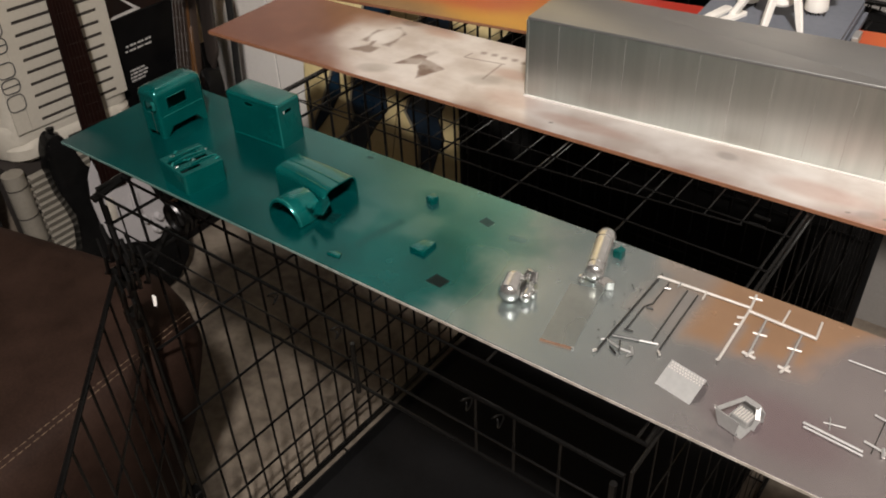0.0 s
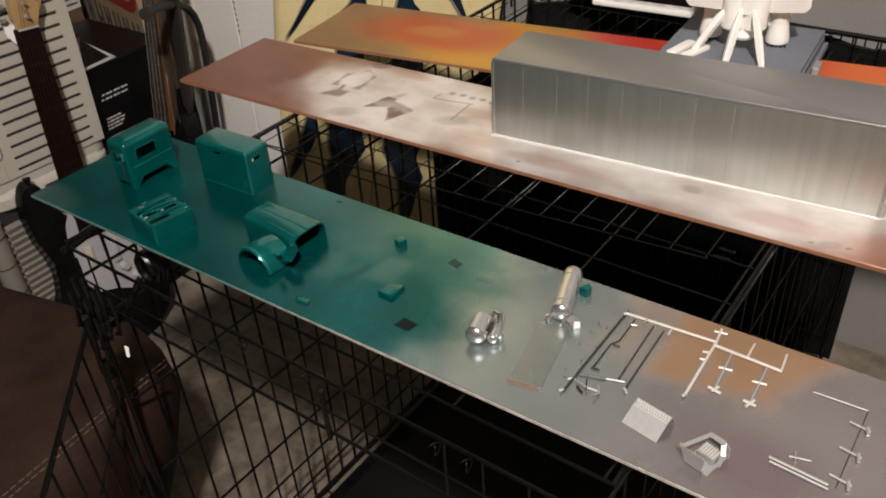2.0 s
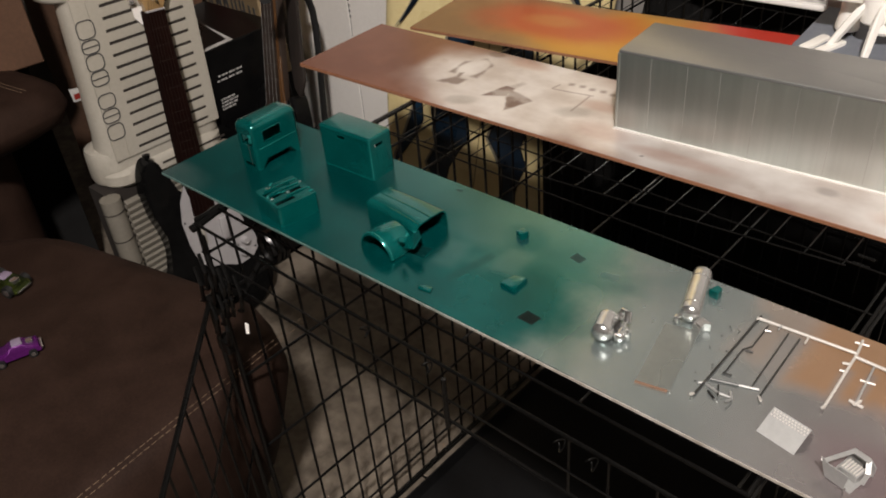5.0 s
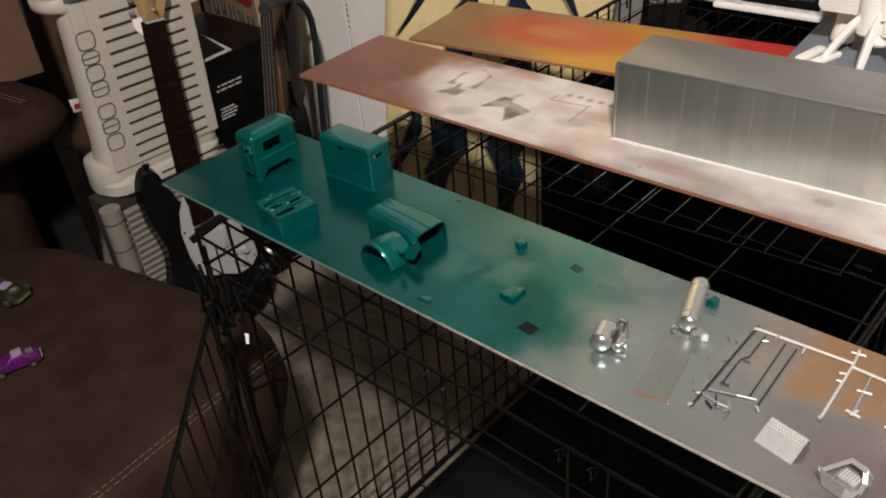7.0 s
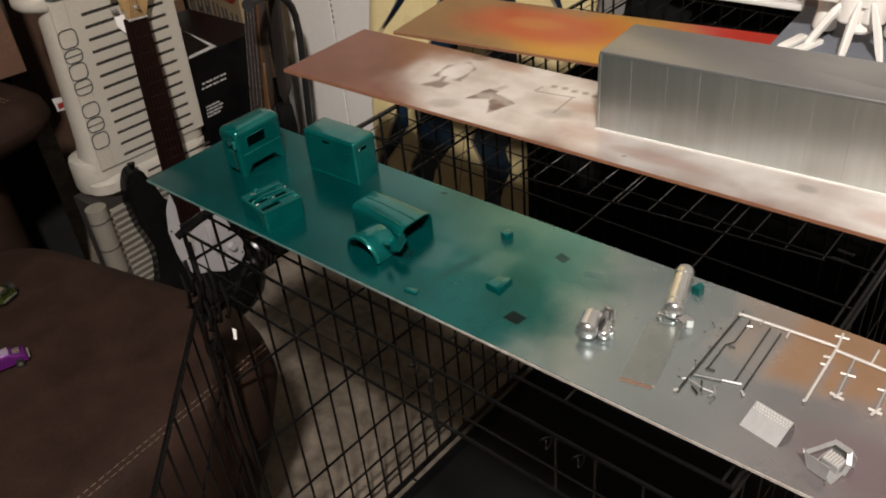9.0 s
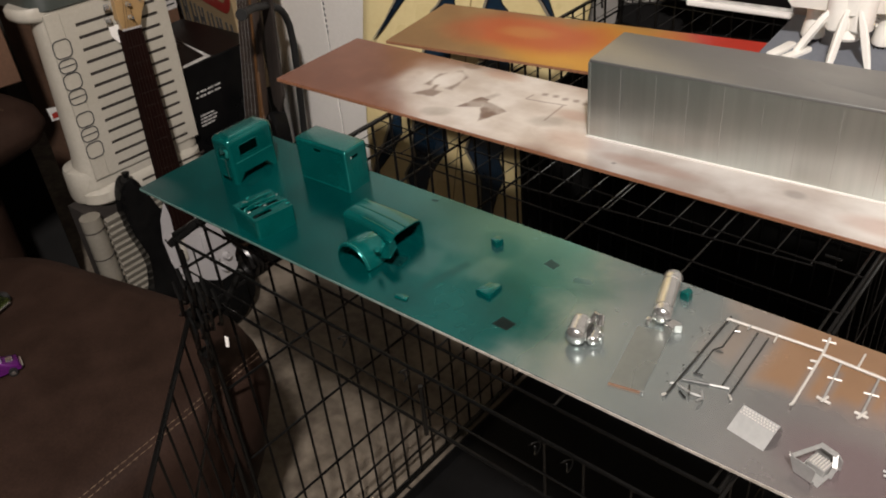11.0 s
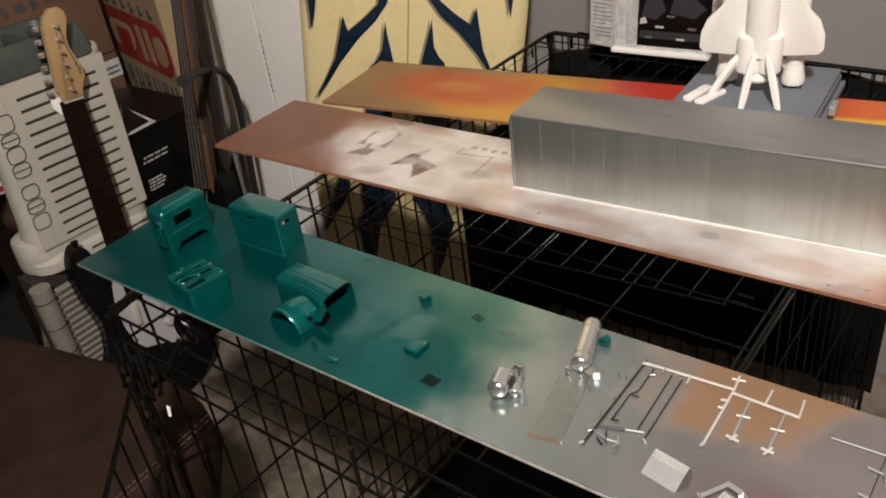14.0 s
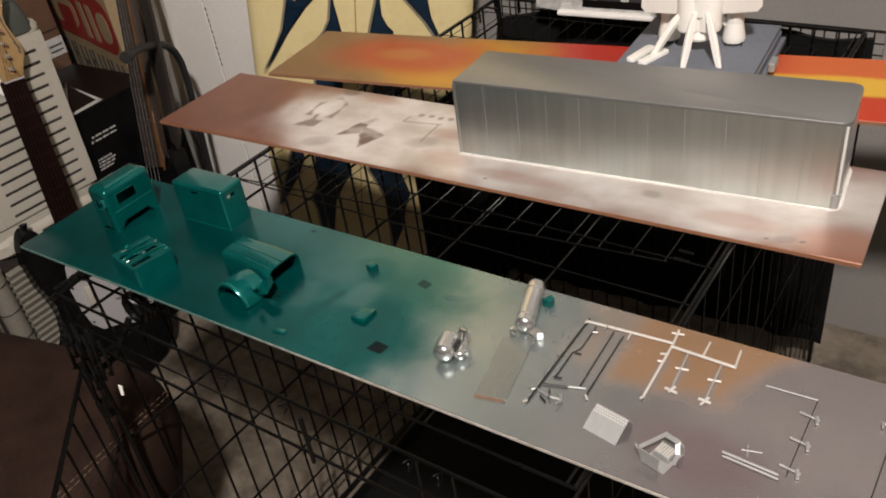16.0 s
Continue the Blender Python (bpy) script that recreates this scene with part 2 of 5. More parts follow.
    col = n.mix(n.math("MULTIPLY", n.spot(0.225, 0.12, 0.05, 0.024, 1.0, wob), 0.6), col, (0.46, 0.19, 0.05))
    red = n.ramp(n.math("ADD", n.xyz[0], n.math("MULTIPLY", wob, 0.1)), 0.465, 0.58)
    right = n.mix(n.ramp(n.xyz[1], 0.10, 0.13), (0.52, 0.045, 0.012), n.mix(n.ramp(n.xyz[0], 0.8, 0.9), (0.45, 0.03, 0.015), (0.62, 0.13, 0.03)))
    stripe = n.math("MULTIPLY", n.spot(1.0, 0.105, 0.28, 0.03, 0.5, wob), n.ramp(n.xyz[0], 0.75, 0.85))
    right = n.mix(stripe, right, (0.72, 0.42, 0.04))
    col = n.mix(red, col, right)
    n.bump(fine, 0.08, 0.0006)
    return n.done(col, 0.42, 0.0, 0.1)


def brushed_metal(name, rough, level=1.0, relief=0.10):
    n = Nodes(name)
    cloud = n.noise(5, 3)
    lines = n.noise(70, 6, (1.0, 1.0, 0.05))
    col = n.mix(n.ramp(n.math("ADD", n.math("MULTIPLY", cloud, 0.5), n.math("MULTIPLY", lines, 0.5)), 0.3, 0.7), (0.48 * level, 0.52 * level, 0.495 * level), (0.61 * level, 0.64 * level, 0.615 * level))
    n.bump(lines, relief, 0.0008)
    return n.done(col, rough, 0.93)


def painted_edge():
    n = Nodes("board_edge_with_overspray")
    chip = n.ramp(n.noise(60, 4), 0.35, 0.65)
    pale = n.mix(chip, (0.36, 0.32, 0.27), (0.54, 0.50, 0.45))
    over = n.ramp(n.math("ADD", n.xyz[0], n.math("MULTIPLY", n.noise(9, 2), 0.2)), 0.72, 0.45)
    return n.done(n.mix(n.math("MULTIPLY", over, 0.8), pale, (0.02, 0.13, 0.12)), 0.5)


def plain(name, colour, rough=0.5, metal=0.0, coat=0.0):
    return surface(name, tuple(c * 0.88 for c in colour), tuple(min(1, c * 1.1) for c in colour), rough, metal, 120, 0.04, coat)


PALE_EDGE = painted_edge()
BOARD_EDGE = surface("hardboard_edge", (0.23, 0.10, 0.05), (0.33, 0.155, 0.085), 0.6, 0, 150, 0.2)
TEAL_BOARD, PRIMER_BOARD, FLAME_BOARD, TRAILER = teal_board(), primer_board(), flame_board(), brushed_metal("brushed_silver_side", 0.33, 1.08)
ROOF = surface("smooth_silver_roof", (0.34, 0.34, 0.33), (0.375, 0.375, 0.365), 0.45, 0.78, 500, 0.0, 0.0, 9, 0.0, (0.05, 1, 1))
TEAL = surface("teal_metallic_paint", (0, 0.092, 0.084), (0.0022, 0.142, 0.129), 0.2, 0.5, 500, 0.03, 0.45, 20)
CHROME = surface("chrome_plating", (0.78, 0.78, 0.76), (0.88, 0.88, 0.86), 0.14, 0.95, 60, 0.0, 0, 20, 0.03)
# lighter teal for small trim and chips, and for highlights painted along edges
TEAL_PALE = surface("pale_teal_trim_and_edge_highlight", (0.01, 0.19, 0.17), (0.03, 0.27, 0.24), 0.22, 0.5, 500, 0.03, 0.3, 20)
SOFT_CHROME = surface("softly_plated_plastic", (0.76, 0.76, 0.74), (0.86, 0.86, 0.84), 0.23, 0.92, 60, 0.0, 0, 20, 0.03)
DARK_CHROME = surface("dull_chrome", (0.06, 0.06, 0.06), (0.13, 0.13, 0.125), 0.3, 0.85, 200, 0.05)
SATIN = surface("satin_aluminium", (0.36, 0.36, 0.35), (0.46, 0.46, 0.445), 0.5, 0.45, 200, 0.05)
STEEL_PLATE = surface("grey_steel_sheet", (0.30, 0.325, 0.305), (0.365, 0.39, 0.365), 0.29, 0.76, 90, 0.05)
WIRE = surface("black_enamel_wire", (0.0022, 0.0022, 0.0021), (0.0050, 0.0047, 0.0044), 0.28, 0.0, 90, 0.1, shine=0.3)
PAN = surface("black_plastic_tray", (0.0032, 0.0032, 0.0034), (0.0075, 0.0075, 0.008), 0.6, 0.0, 90, 0.15, shine=0.2)
CLOTH = surface("black_cloth", (0.014, 0.0138, 0.0135), (0.026, 0.0255, 0.025), 0.98, 0.0, 400, 0.3, shine=0.03)
CONCRETE = surface("concrete_floor", (0.085, 0.067, 0.050), (0.235, 0.197, 0.152), 0.85, 0.0, 38, 0.35, 0, 9, 0.1, None, 0.003)
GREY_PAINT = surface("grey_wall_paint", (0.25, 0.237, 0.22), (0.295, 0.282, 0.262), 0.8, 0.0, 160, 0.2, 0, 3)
WHITE_PAINT = surface("white_door_paint", (0.87, 0.84, 0.79), (0.965, 0.935, 0.885), 0.5, 0.0, 120, 0.06, 0, 4)
# ceiling and side walls are out of view; dark colours hold down bounced light
CEILING = surface("dark_unseen_ceiling", (0.05, 0.047, 0.043), (0.068, 0.064, 0.058), 0.9, 0.0, 120, 0.2)
SIDE_PAINT = surface("dark_unseen_wall", (0.055, 0.048, 0.040), (0.075, 0.066, 0.056), 0.9, 0.0, 120, 0.2)
LEATHER = surface("dark_brown_leather", (0.01707, 0.008694, 0.005796), (0.03312, 0.01801, 0.01263), 0.72, 0.0, 300, 0.35, 0, 12, 0.1, None, 0.0015, 0.12)
THREAD = plain("tan_thread", (0.15, 0.10, 0.06), 0.8)
BIN_WHITE = surface("white_bin_plastic", (0.435, 0.405, 0.34), (0.50, 0.47, 0.405), 0.42, 0.0, 120, 0.04)
BIN_GREEN = surface("grey_green_lid_plastic", (0.03938, 0.04781, 0.04219), (0.06187, 0.07031, 0.06187), 0.45, 0.0, 120, 0.05)
BEIGE = surface("beige_plastic", (0.195, 0.177, 0.144), (0.24, 0.222, 0.185), 0.5, 0.0, 120, 0.05)
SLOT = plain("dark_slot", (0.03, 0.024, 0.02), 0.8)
BRIGHT = surface("bright_plated_plastic", (0.558, 0.531, 0.486), (0.666, 0.639, 0.594), 0.42, 0.2, 200, 0.04)
# white for the tread dots and for the trailer's painted glints
KIT_WHITE = plain("white_glint_and_tread_dot", (0.72, 0.69, 0.65), 0.25)
INK = plain("dark_grey_ink", (0.06, 0.06, 0.06), 0.6)


# mesh helpers
def part(name, bm, material, parent=None, label="", smooth=False):
    """Links a bmesh as one mesh object under a thing or under a part."""
    data = bpy.data.meshes.new(name)
    bmesh.ops.recalc_face_normals(bm, faces=bm.faces)
    bm.to_mesh(data)
    bm.free()
    data.materials.append(material)
    if smooth:
        data.shade_smooth()
        data.set_sharp_from_angle(angle=radians(38))
    ob = new(name, data)
    ob.parent = parent
    if label:
        ob["label"] = label
    return ob


def empty(name, m, label, category, group="", kind=""):
    ob = new(name)
    ob.empty_display_size = 0.05
    ob.matrix_world = m
    return tagged(ob, label, category, group, kind)


def box(x0, x1, y0, y1, z0, z1, bevel=0.0, segments=2, bm=None):
    bm = bm or bmesh.new()
    made = bmesh.ops.create_cube(bm, size=1)["verts"]
    for v in made:
        v.co = Vector((x0 + (v.co.x + 0.5) * (x1 - x0), y0 + (v.co.y + 0.5) * (y1 - y0), z0 + (v.co.z + 0.5) * (z1 - z0)))
    if bevel:
        edges = list({e for v in made for e in v.link_edges})
        bmesh.ops.bevel(bm, geom=edges, offset=bevel, segments=segments, affect="EDGES", profile=0.5)
    return bm


def rod(a, b, r, sides=8, r2=None, bm=None):
    bm = bm or bmesh.new()
    a, b = Vector(a), Vector(b)
    m = Matrix.Translation((a + b) / 2) @ (b - a).to_track_quat("Z", "Y").to_matrix().to_4x4()
    bmesh.ops.create_cone(bm, cap_ends=True, segments=sides, radius1=r, radius2=r if r2 is None else r2, depth=(b - a).length, matrix=m)
    return bm


def tube(points, r, sides=8, bm=None, closed=False):
    """A round tube along points; r is one radius or one per point."""
    bm = bm or bmesh.new()
    pts = [Vector(p) for p in points]
    rs = r if isinstance(r, (list, tuple)) else [r] * len(pts)
    rings, side = [], None
    for i, p in enumerate(pts):
        before, after = pts[max(i - 1, 0)], pts[min(i + 1, len(pts) - 1)]
        if closed:
            before, after = pts[i - 1], pts[(i + 1) % len(pts)]
        way = (after - before).normalized()
        side = way.orthogonal().normalized() if side is None else (side - way * side.dot(way)).normalized()
        up = way.cross(side)
        rings.append([bm.verts.new(p + rs[i] * (math.cos(2 * math.pi * k / sides) * side + math.sin(2 * math.pi * k / sides) * up)) for k in range(sides)])
    pairs = list(zip(rings, rings[1:])) + ([(rings[-1], rings[0])] if closed else [])
    for one, two in pairs:
        for k in range(sides):
            bm.faces.new((one[k], one[(k + 1) % sides], two[(k + 1) % sides], two[k]))
    if not closed:
        bm.faces.new(rings[0])
        bm.faces.new(rings[-1])
    return bm


def slab(outline, z0, z1, bm=None, bevel=0.0):
    """A flat plate with that outline (x, y)."""
    bm = bm or bmesh.new()
    low = [bm.verts.new((x, y, z0)) for x, y in outline]
    high = [bm.verts.new((x, y, z1)) for x, y in outline]
    n = len(outline)
    made = [bm.faces.new(low), bm.faces.new(high)]
    for k in range(n):
        made.append(bm.faces.new((low[k], low[(k + 1) % n], high[(k + 1) % n], high[k])))
    if bevel:
        edges = list({e for v in high for e in v.link_edges})
        bmesh.ops.bevel(bm, geom=edges, offset=bevel, segments=2, affect="EDGES", profile=0.5)
    return bm


def holed(width, height, thick, holes, bm=None, m=None):
    """An upright plate in the xz plane with rectangular openings (x0, x1, z0, z1) right through it."""
    bm = bm or bmesh.new()
    m = m or Matrix()
    xs = sorted({0, width, *(h[0] for h in holes), *(h[1] for h in holes)})
    zs = sorted({0, height, *(h[2] for h in holes), *(h[3] for h in holes)})
    cells = {(i, k) for i in range(len(xs) - 1) for k in range(len(zs) - 1)
             if not any(h[0] <= (xs[i] + xs[i + 1]) / 2 <= h[1] and h[2] <= (zs[k] + zs[k + 1]) / 2 <= h[3] for h in holes)}
    verts = {}

    def v(i, k, j):
        if (i, k, j) not in verts:
            verts[i, k, j] = bm.verts.new(m @ Vector((xs[i], j * thick, zs[k])))
        return verts[i, k, j]

    for i, k in cells:
        for j in (0, 1):
            bm.faces.new((v(i, k, j), v(i + 1, k, j), v(i + 1, k + 1, j), v(i, k + 1, j)))
        for (di, dk), (a, b) in {(-1, 0): ((0, 0), (0, 1)), (1, 0): ((1, 0), (1, 1)), (0, -1): ((0, 0), (1, 0)), (0, 1): ((0, 1), (1, 1))}.items():
            if (i + di, k + dk) not in cells:
                bm.faces.new((v(i + a[0], k + a[1], 0), v(i + b[0], k + b[1], 0), v(i + b[0], k + b[1], 1), v(i + a[0], k + a[1], 1)))
    return bm


def loft(rings, cap=True, bm=None):
    """Joins rings of equally many points."""
    bm = bm or bmesh.new()
    made = [[bm.verts.new(p) for p in ring] for ring in rings]
    n = len(made[0])
    for one, two in zip(made, made[1:]):
        for k in range(n):
            bm.faces.new((one[k], one[(k + 1) % n], two[(k + 1) % n], two[k]))
    if cap:
        bm.faces.new(made[0])
        bm.faces.new(made[-1])
    return bm


def rounded(x0, x1, y0, y1, r, n=5):
    """The outline of a rectangle with rounded corners."""
    out = []
    for cx, cy, start in ((x1 - r, y1 - r, 0), (x0 + r, y1 - r, 90), (x0 + r, y0 + r, 180), (x1 - r, y0 + r, 270)):
        for k in range(n + 1):
            a = radians(start + 90 * k / n)
            out.append((cx + r * math.cos(a), cy + r * math.sin(a)))
    return out


# room
def structure(name, bm, material, label):
    return tagged(part(name, bm, material), label, kind="structure")


structure("floor", box(-2.3, 3.0, -3.2, 1.34, FLOOR - 0.1, FLOOR), CONCRETE, "bare grey-brown concrete garage floor")
structure("wall_back", box(-2.3, 3.0, 1.22, 1.34, FLOOR, 2.10), GREY_PAINT, "plain wall with grey paint behind the crate")
# unseen walls and ceiling, added to close the room and limit fill light
structure("wall_left", box(-2.42, -2.3, -3.2, 1.34, FLOOR, 2.10), SIDE_PAINT, "unseen closing wall, dark beige to cut bounced light")
structure("wall_right", box(3.0, 3.12, -3.2, 1.34, FLOOR, 2.10), SIDE_PAINT, "unseen closing wall, dark beige to cut bounced light")
structure("wall_front", box(-2.42, 3.12, -3.32, -3.2, FLOOR, 2.10), SIDE_PAINT, "unseen closing wall, dark beige to cut bounced light")
structure("ceiling", box(-2.42, 3.12, -3.32, 1.34, 2.10, 2.20), CEILING, "unseen closing ceiling, dark grey-beige to cut bounced light")
structure("wall_jog", box(-0.885, -0.34, 0.93, 1.218, FLOOR, 2.10), WHITE_PAINT, "white painted wall corner beside the surfboard")
panels = ((-0.884, -0.833, 0.0), (-0.829, -0.775, 0.006), (-0.771, -0.6225, 0.0), (-0.6180, -0.345, 0.002))
for k, (x0, x1, proud) in enumerate(panels):
    part("wall_board", box(x0, x1, 0.912 - proud, 0.929, FLOOR, 1.9, 0.0025), WHITE_PAINT, bpy.data.objects["wall_jog"], "white painted upright board")
part("seam", box(-0.6218, -0.6186, 0.9135, 0.9295, FLOOR, 1.9), SLOT, bpy.data.objects["wall_jog"], "dark gap between two boards")
for k in range(11):
    z = -0.20 + 0.0145 * k
    part("hinge_slot", box(-0.6165, -0.6125, 0.9092, 0.9104, z, z + 0.007), INK, bpy.data.objects["wall_jog"], "short dark slot")

# wire dog crate
CX0, CY0 = 0.125, -0.04
crate = empty("dog_crate", pose(CX0, CY0, FLOOR, 0, 0, -1.2), "black wire dog crate with its door open and boards on top", "dog crate")
CW, CL, CH = 0.705, 1.075, -FLOOR - 0.0075
WIRES = {}


def wire(parent, a, b, r=0.0018):
    """One straight wire; wires of one length share their mesh."""
    a, b = Vector(a), Vector(b)
    length = round((b - a).length, 3)
    key = (length, r)
    if key not in WIRES:
        data = bpy.data.meshes.new("wire")
        bm = rod((0, 0, -length / 2), (0, 0, length / 2), r, 6)
        bm.to_mesh(data)
        bm.free()
        data.materials.append(WIRE)
        WIRES[key] = data
    ob = new("wire", WIRES[key])
    ob.parent = parent
    ob.matrix_local = Matrix.Translation((a + b) / 2) @ (b - a).to_track_quat("Z", "Y").to_matrix().to_4x4()
    return ob


def panel(name, corner, along, up, w, h, ws, hs, label, frame_r=0.0032, thin=0.0018):
    """A welded wire panel: a frame of thick rods with thin wires both ways, at the steps ws along and hs up."""
    c, a, u = Vector(corner), Vector(along), Vector(up)
    bm = bmesh.new()
    tube([c, c + a * w, c + a * w + u * h, c + u * h], frame_r, 8, bm, True)
    frame_ob = part(name, bm, WIRE, crate, label, True)
    normal = a.cross(u) * 0.0024
    for s in ws:
        wire(frame_ob, c + a * s, c + a * s + u * h, thin)
    for s in hs:
        p = c + u * s + normal
        wire(frame_ob, p, p + a * w, thin)
    return frame_ob


def steps(length, n):
    return [length * k / n for k in range(1, n)]


X, Y, Z = Vector((1, 0, 0)), Vector((0, 1, 0)), Vector((0, 0, 1))
SIDE = CH - 0.012
panel("left_panel", (0, 0.004, 0.01), Y, Z, CL - 0.008, SIDE, [0.0035 + 0.0388 * k for k in range(1, 27)], (0.056, 0.116, 0.203, 0.352, 0.501, 0.65, 0.72), "black wire side panel", 0.0036, 0.0023)
panel("right_panel", (CW, 0.004, 0.01), Y, Z, CL - 0.008, SIDE, steps(CL, 23), (0.055, 0.15, 0.33, 0.51, 0.69), "black wire side panel", 0.0017, 0.0007)
panel("back_panel", (0.004, CL, 0.01), X, Z, CW - 0.008, SIDE, [0.0388 * k for k in range(1, 18)], (0.03, 0.15, 0.33, 0.51, 0.69), "black wire end panel")
top = panel("top_panel", (0.004, 0.035, CH - 0.0012), X, Y, CW - 0.008, CL - 0.04, (0.404, 0.5405), (0.262, 0.331, 0.505, 0.665, 0.825, 0.955), "black wire top panel", 0.0026, 0.0011)
for k in range(17):
    x = 0.0275 + 0.0388 * k
    wire(top, (x, 0.340 + 0.095 * (x - 0.454), CH + 0.0008), (x, 0.99, CH + 0.0008), 0.0008)
wire(top, (0.02, 0.299, CH + 0.0008), (0.651, 0.359, CH + 0.0008), 0.0011)
wire(top, (CW - 0.012, 0.035, CH), (CW - 0.012, CL - 0.01, CH), 0.0013)
for y in (0.368, 0.384):
    wire(top, (0.655, y, CH + 0.001), (0.672, y, CH + 0.001), 0.0018)
front = panel("front_panel", (0.004, 0, 0.704), X, Z, CW - 0.008, 0.074, (0.04, 0.555, 0.595, 0.64), (0.033,), "narrow wire band over the open doorway", 0.0020, 0.0012)
part("upright", tube([(0.4175, -0.004, 0.765), (0.4175, -0.004, 0.698)], 0.0026), WIRE, front)
part("jamb", tube([(0.012, 0, 0.01), (0.012, 0, CH - 0.02)], 0.0034), WIRE, crate)
part("jamb", tube([(CW - 0.012, 0, 0.01), (CW - 0.012, 0, CH - 0.02)], 0.0034), WIRE, crate)
for x in (0.31, 0.312 + 0.085, 0.552, 0.585):
    loop = [(x + 0.0045 * math.cos(a), -0.004 + 0.004 * math.sin(2 * a), CH - 0.014 + 0.006 * math.sin(a)) for a in np.linspace(0, 2 * math.pi, 14)[:-1]]
    part("wire_loop", tube(loop, 0.0008, 6, None, True), WIRE, front, "", True)
panel("base_panel", (0.004, 0.004, 0.006), X, Y, CW - 0.008, CL - 0.008, (0.2, 0.45), (0.3, 0.7), "wire base frame")
tray = bmesh.new()
loft([[(x, y, z) for x, y in rounded(0.035 + d, CW - 0.03 - d, 0.02 + d, CL - 0.04 - d, 0.03)] for d, z in
      ((0.004, 0.010), (0, 0.035), (0.004, 0.036), (0.009, 0.014))], True, tray)
part("tray", tray, PAN, crate, "shallow black plastic tray", True)
swing = Vector((0.72, -0.69, 0)).normalized()
door = panel("door", (0.0, -0.012, 0.1), swing, Z, 0.42, CH - 0.225, steps(0.42, 9), (0.13, 0.27, 0.41), "open wire door swung outwards", 0.0036)
for z in (CH - 0.13, CH - 0.2, 0.2):
    part("hinge", box(-0.010, 0.014, -0.014, 0.004, z - 0.012, z + 0.012, 0.003), WIRE, crate)
for k, (x, z) in enumerate(((0.02, CH - 0.09), (0.03, CH - 0.12), (0.05, CH - 0.075), (-0.01, CH - 0.1), (0.065, CH - 0.06), (0.035, CH - 0.062), (0.005, CH - 0.15), (0.085, CH - 0.07), (0.045, CH - 0.10), (0.06, CH - 0.09), (0.012, CH - 0.07), (0.025, CH - 0.16))):
    part("latch_clip", tube([(x, -0.012, z + 0.03), (x + 0.016, -0.018, z + 0.012), (x + 0.006, -0.016, z - 0.02), (x - 0.01, -0.012, z - 0.03)], 0.0027, 6), WIRE, crate, "", True)
part("top_rail", tube([(0.0, -0.006, CH - 0.012), (0.0, 0.03, CH - 0.004), (0.0, 0.075, CH - 0.003)], [0.005, 0.0065, 0.006], 8), WIRE, crate, "thick black corner rail", True)
coil = [(0.062 + 0.017 * math.cos(0.7 * k), 0.055 + 0.004 * k / 6, CH - 0.052 + 0.02 * math.sin(0.7 * k)) for k in range(28)]
part("spring_coil", tube(coil, 0.0052, 7), WIRE, crate, "black coiled latch spring", True)
part("hanger", tube([(0.045, 0.055, CH - 0.07), (0.04, 0.02, CH - 0.11), (0.02, -0.008, CH - 0.13)], 0.0045, 7), WIRE, crate, "", True)
tag = part("tag", slab([(-0.002, 0), (0.002, 0), (0.003, 0.014), (-0.002, 0.016)], 0, 0.0012), WHITE_PAINT, crate, "small white plastic tag")
tag.matrix_local = pose(0.075, -0.009, CH - 0.14, 80, 0, 25)

for k, (x, y) in enumerate(((0.0, CL - 0.01), (0.05, CL + 0.004), (0.0, CL - 0.07))):
    part("hook", tube([(x, y, CH - 0.03), (x - 0.004, y + 0.004, CH - 0.006), (x + 0.012, y + 0.01, CH + 0.001), (x + 0.04, y + 0.008, CH - 0.001)], 0.0024, 6), WIRE, crate, "", True)
wire(crate, (0.0, CL + 0.006, CH - 0.003), (CW * 0.6, CL + 0.006, CH - 0.003), 0.0022)

panel("rear_flap", (-0.004, CL + 0.022, CH - 0.135), X, Z, CW + 0.03, 0.128, [0.0194 * k for k in range(1, 38)], (0.022, 0.044, 0.066, 0.088, 0.108), "folded wire flap behind the end panel", 0.0026, 0.0015)

# black cloth behind the crate wires
cover = bmesh.new()
ring = []
for x, y in [(-0.012, 0.74 + 0.03 * k) for k in range(12)] + [(-0.008 + 0.0315 * k, CL + 0.012) for k in range(24)]:
    ring.append((x, y))
cols = []
for i, (x, y) in enumerate(ring):
    side = i < 12
    cols.append([(x + 0.004 * math.sin(1.7 * i) * side, y + 0.004 * math.sin(1.3 * i) * (not side), z) for z in ((0.085 if i < 12 else 0.055 + 0.0018 * (i - 12)) + 0.004 * math.sin(2.1 * i), 0.3, 0.5, CH - (0.13 if i < 12 else 0.02 + 0.035 * max(0.0, 1 - (i - 12) / 4)) + 0.004 * math.sin(1.1 * i))])
grid = [[cover.verts.new(p) for p in col] for col in cols]
for a, b in zip(grid, grid[1:]):
    for k in range(3):
        cover.faces.new((a[k], b[k], b[k + 1], a[k + 1]))
bmesh.ops.solidify(cover, geom=list(cover.faces), thickness=0.002)
cover_ob = part("crate_cover", cover, CLOTH, None, "", True)
cover_ob.matrix_world = crate.matrix_world
part("hem", tube(cols[0], 0.003, 6), CLOTH, cover_ob, "stitched hem", True)
part("hem", tube([c_[3] for c_ in cols], 0.003, 6), CLOTH, cover_ob, "stitched hem", True)
tagged(cover_ob, "black cloth cover hung round the far end of the crate", "cover")

# boards across the crate
board = part("painted_board", box(0, 1.22, 0, 0.2, -0.0035, 0, 0.0006, 1), TEAL_BOARD)
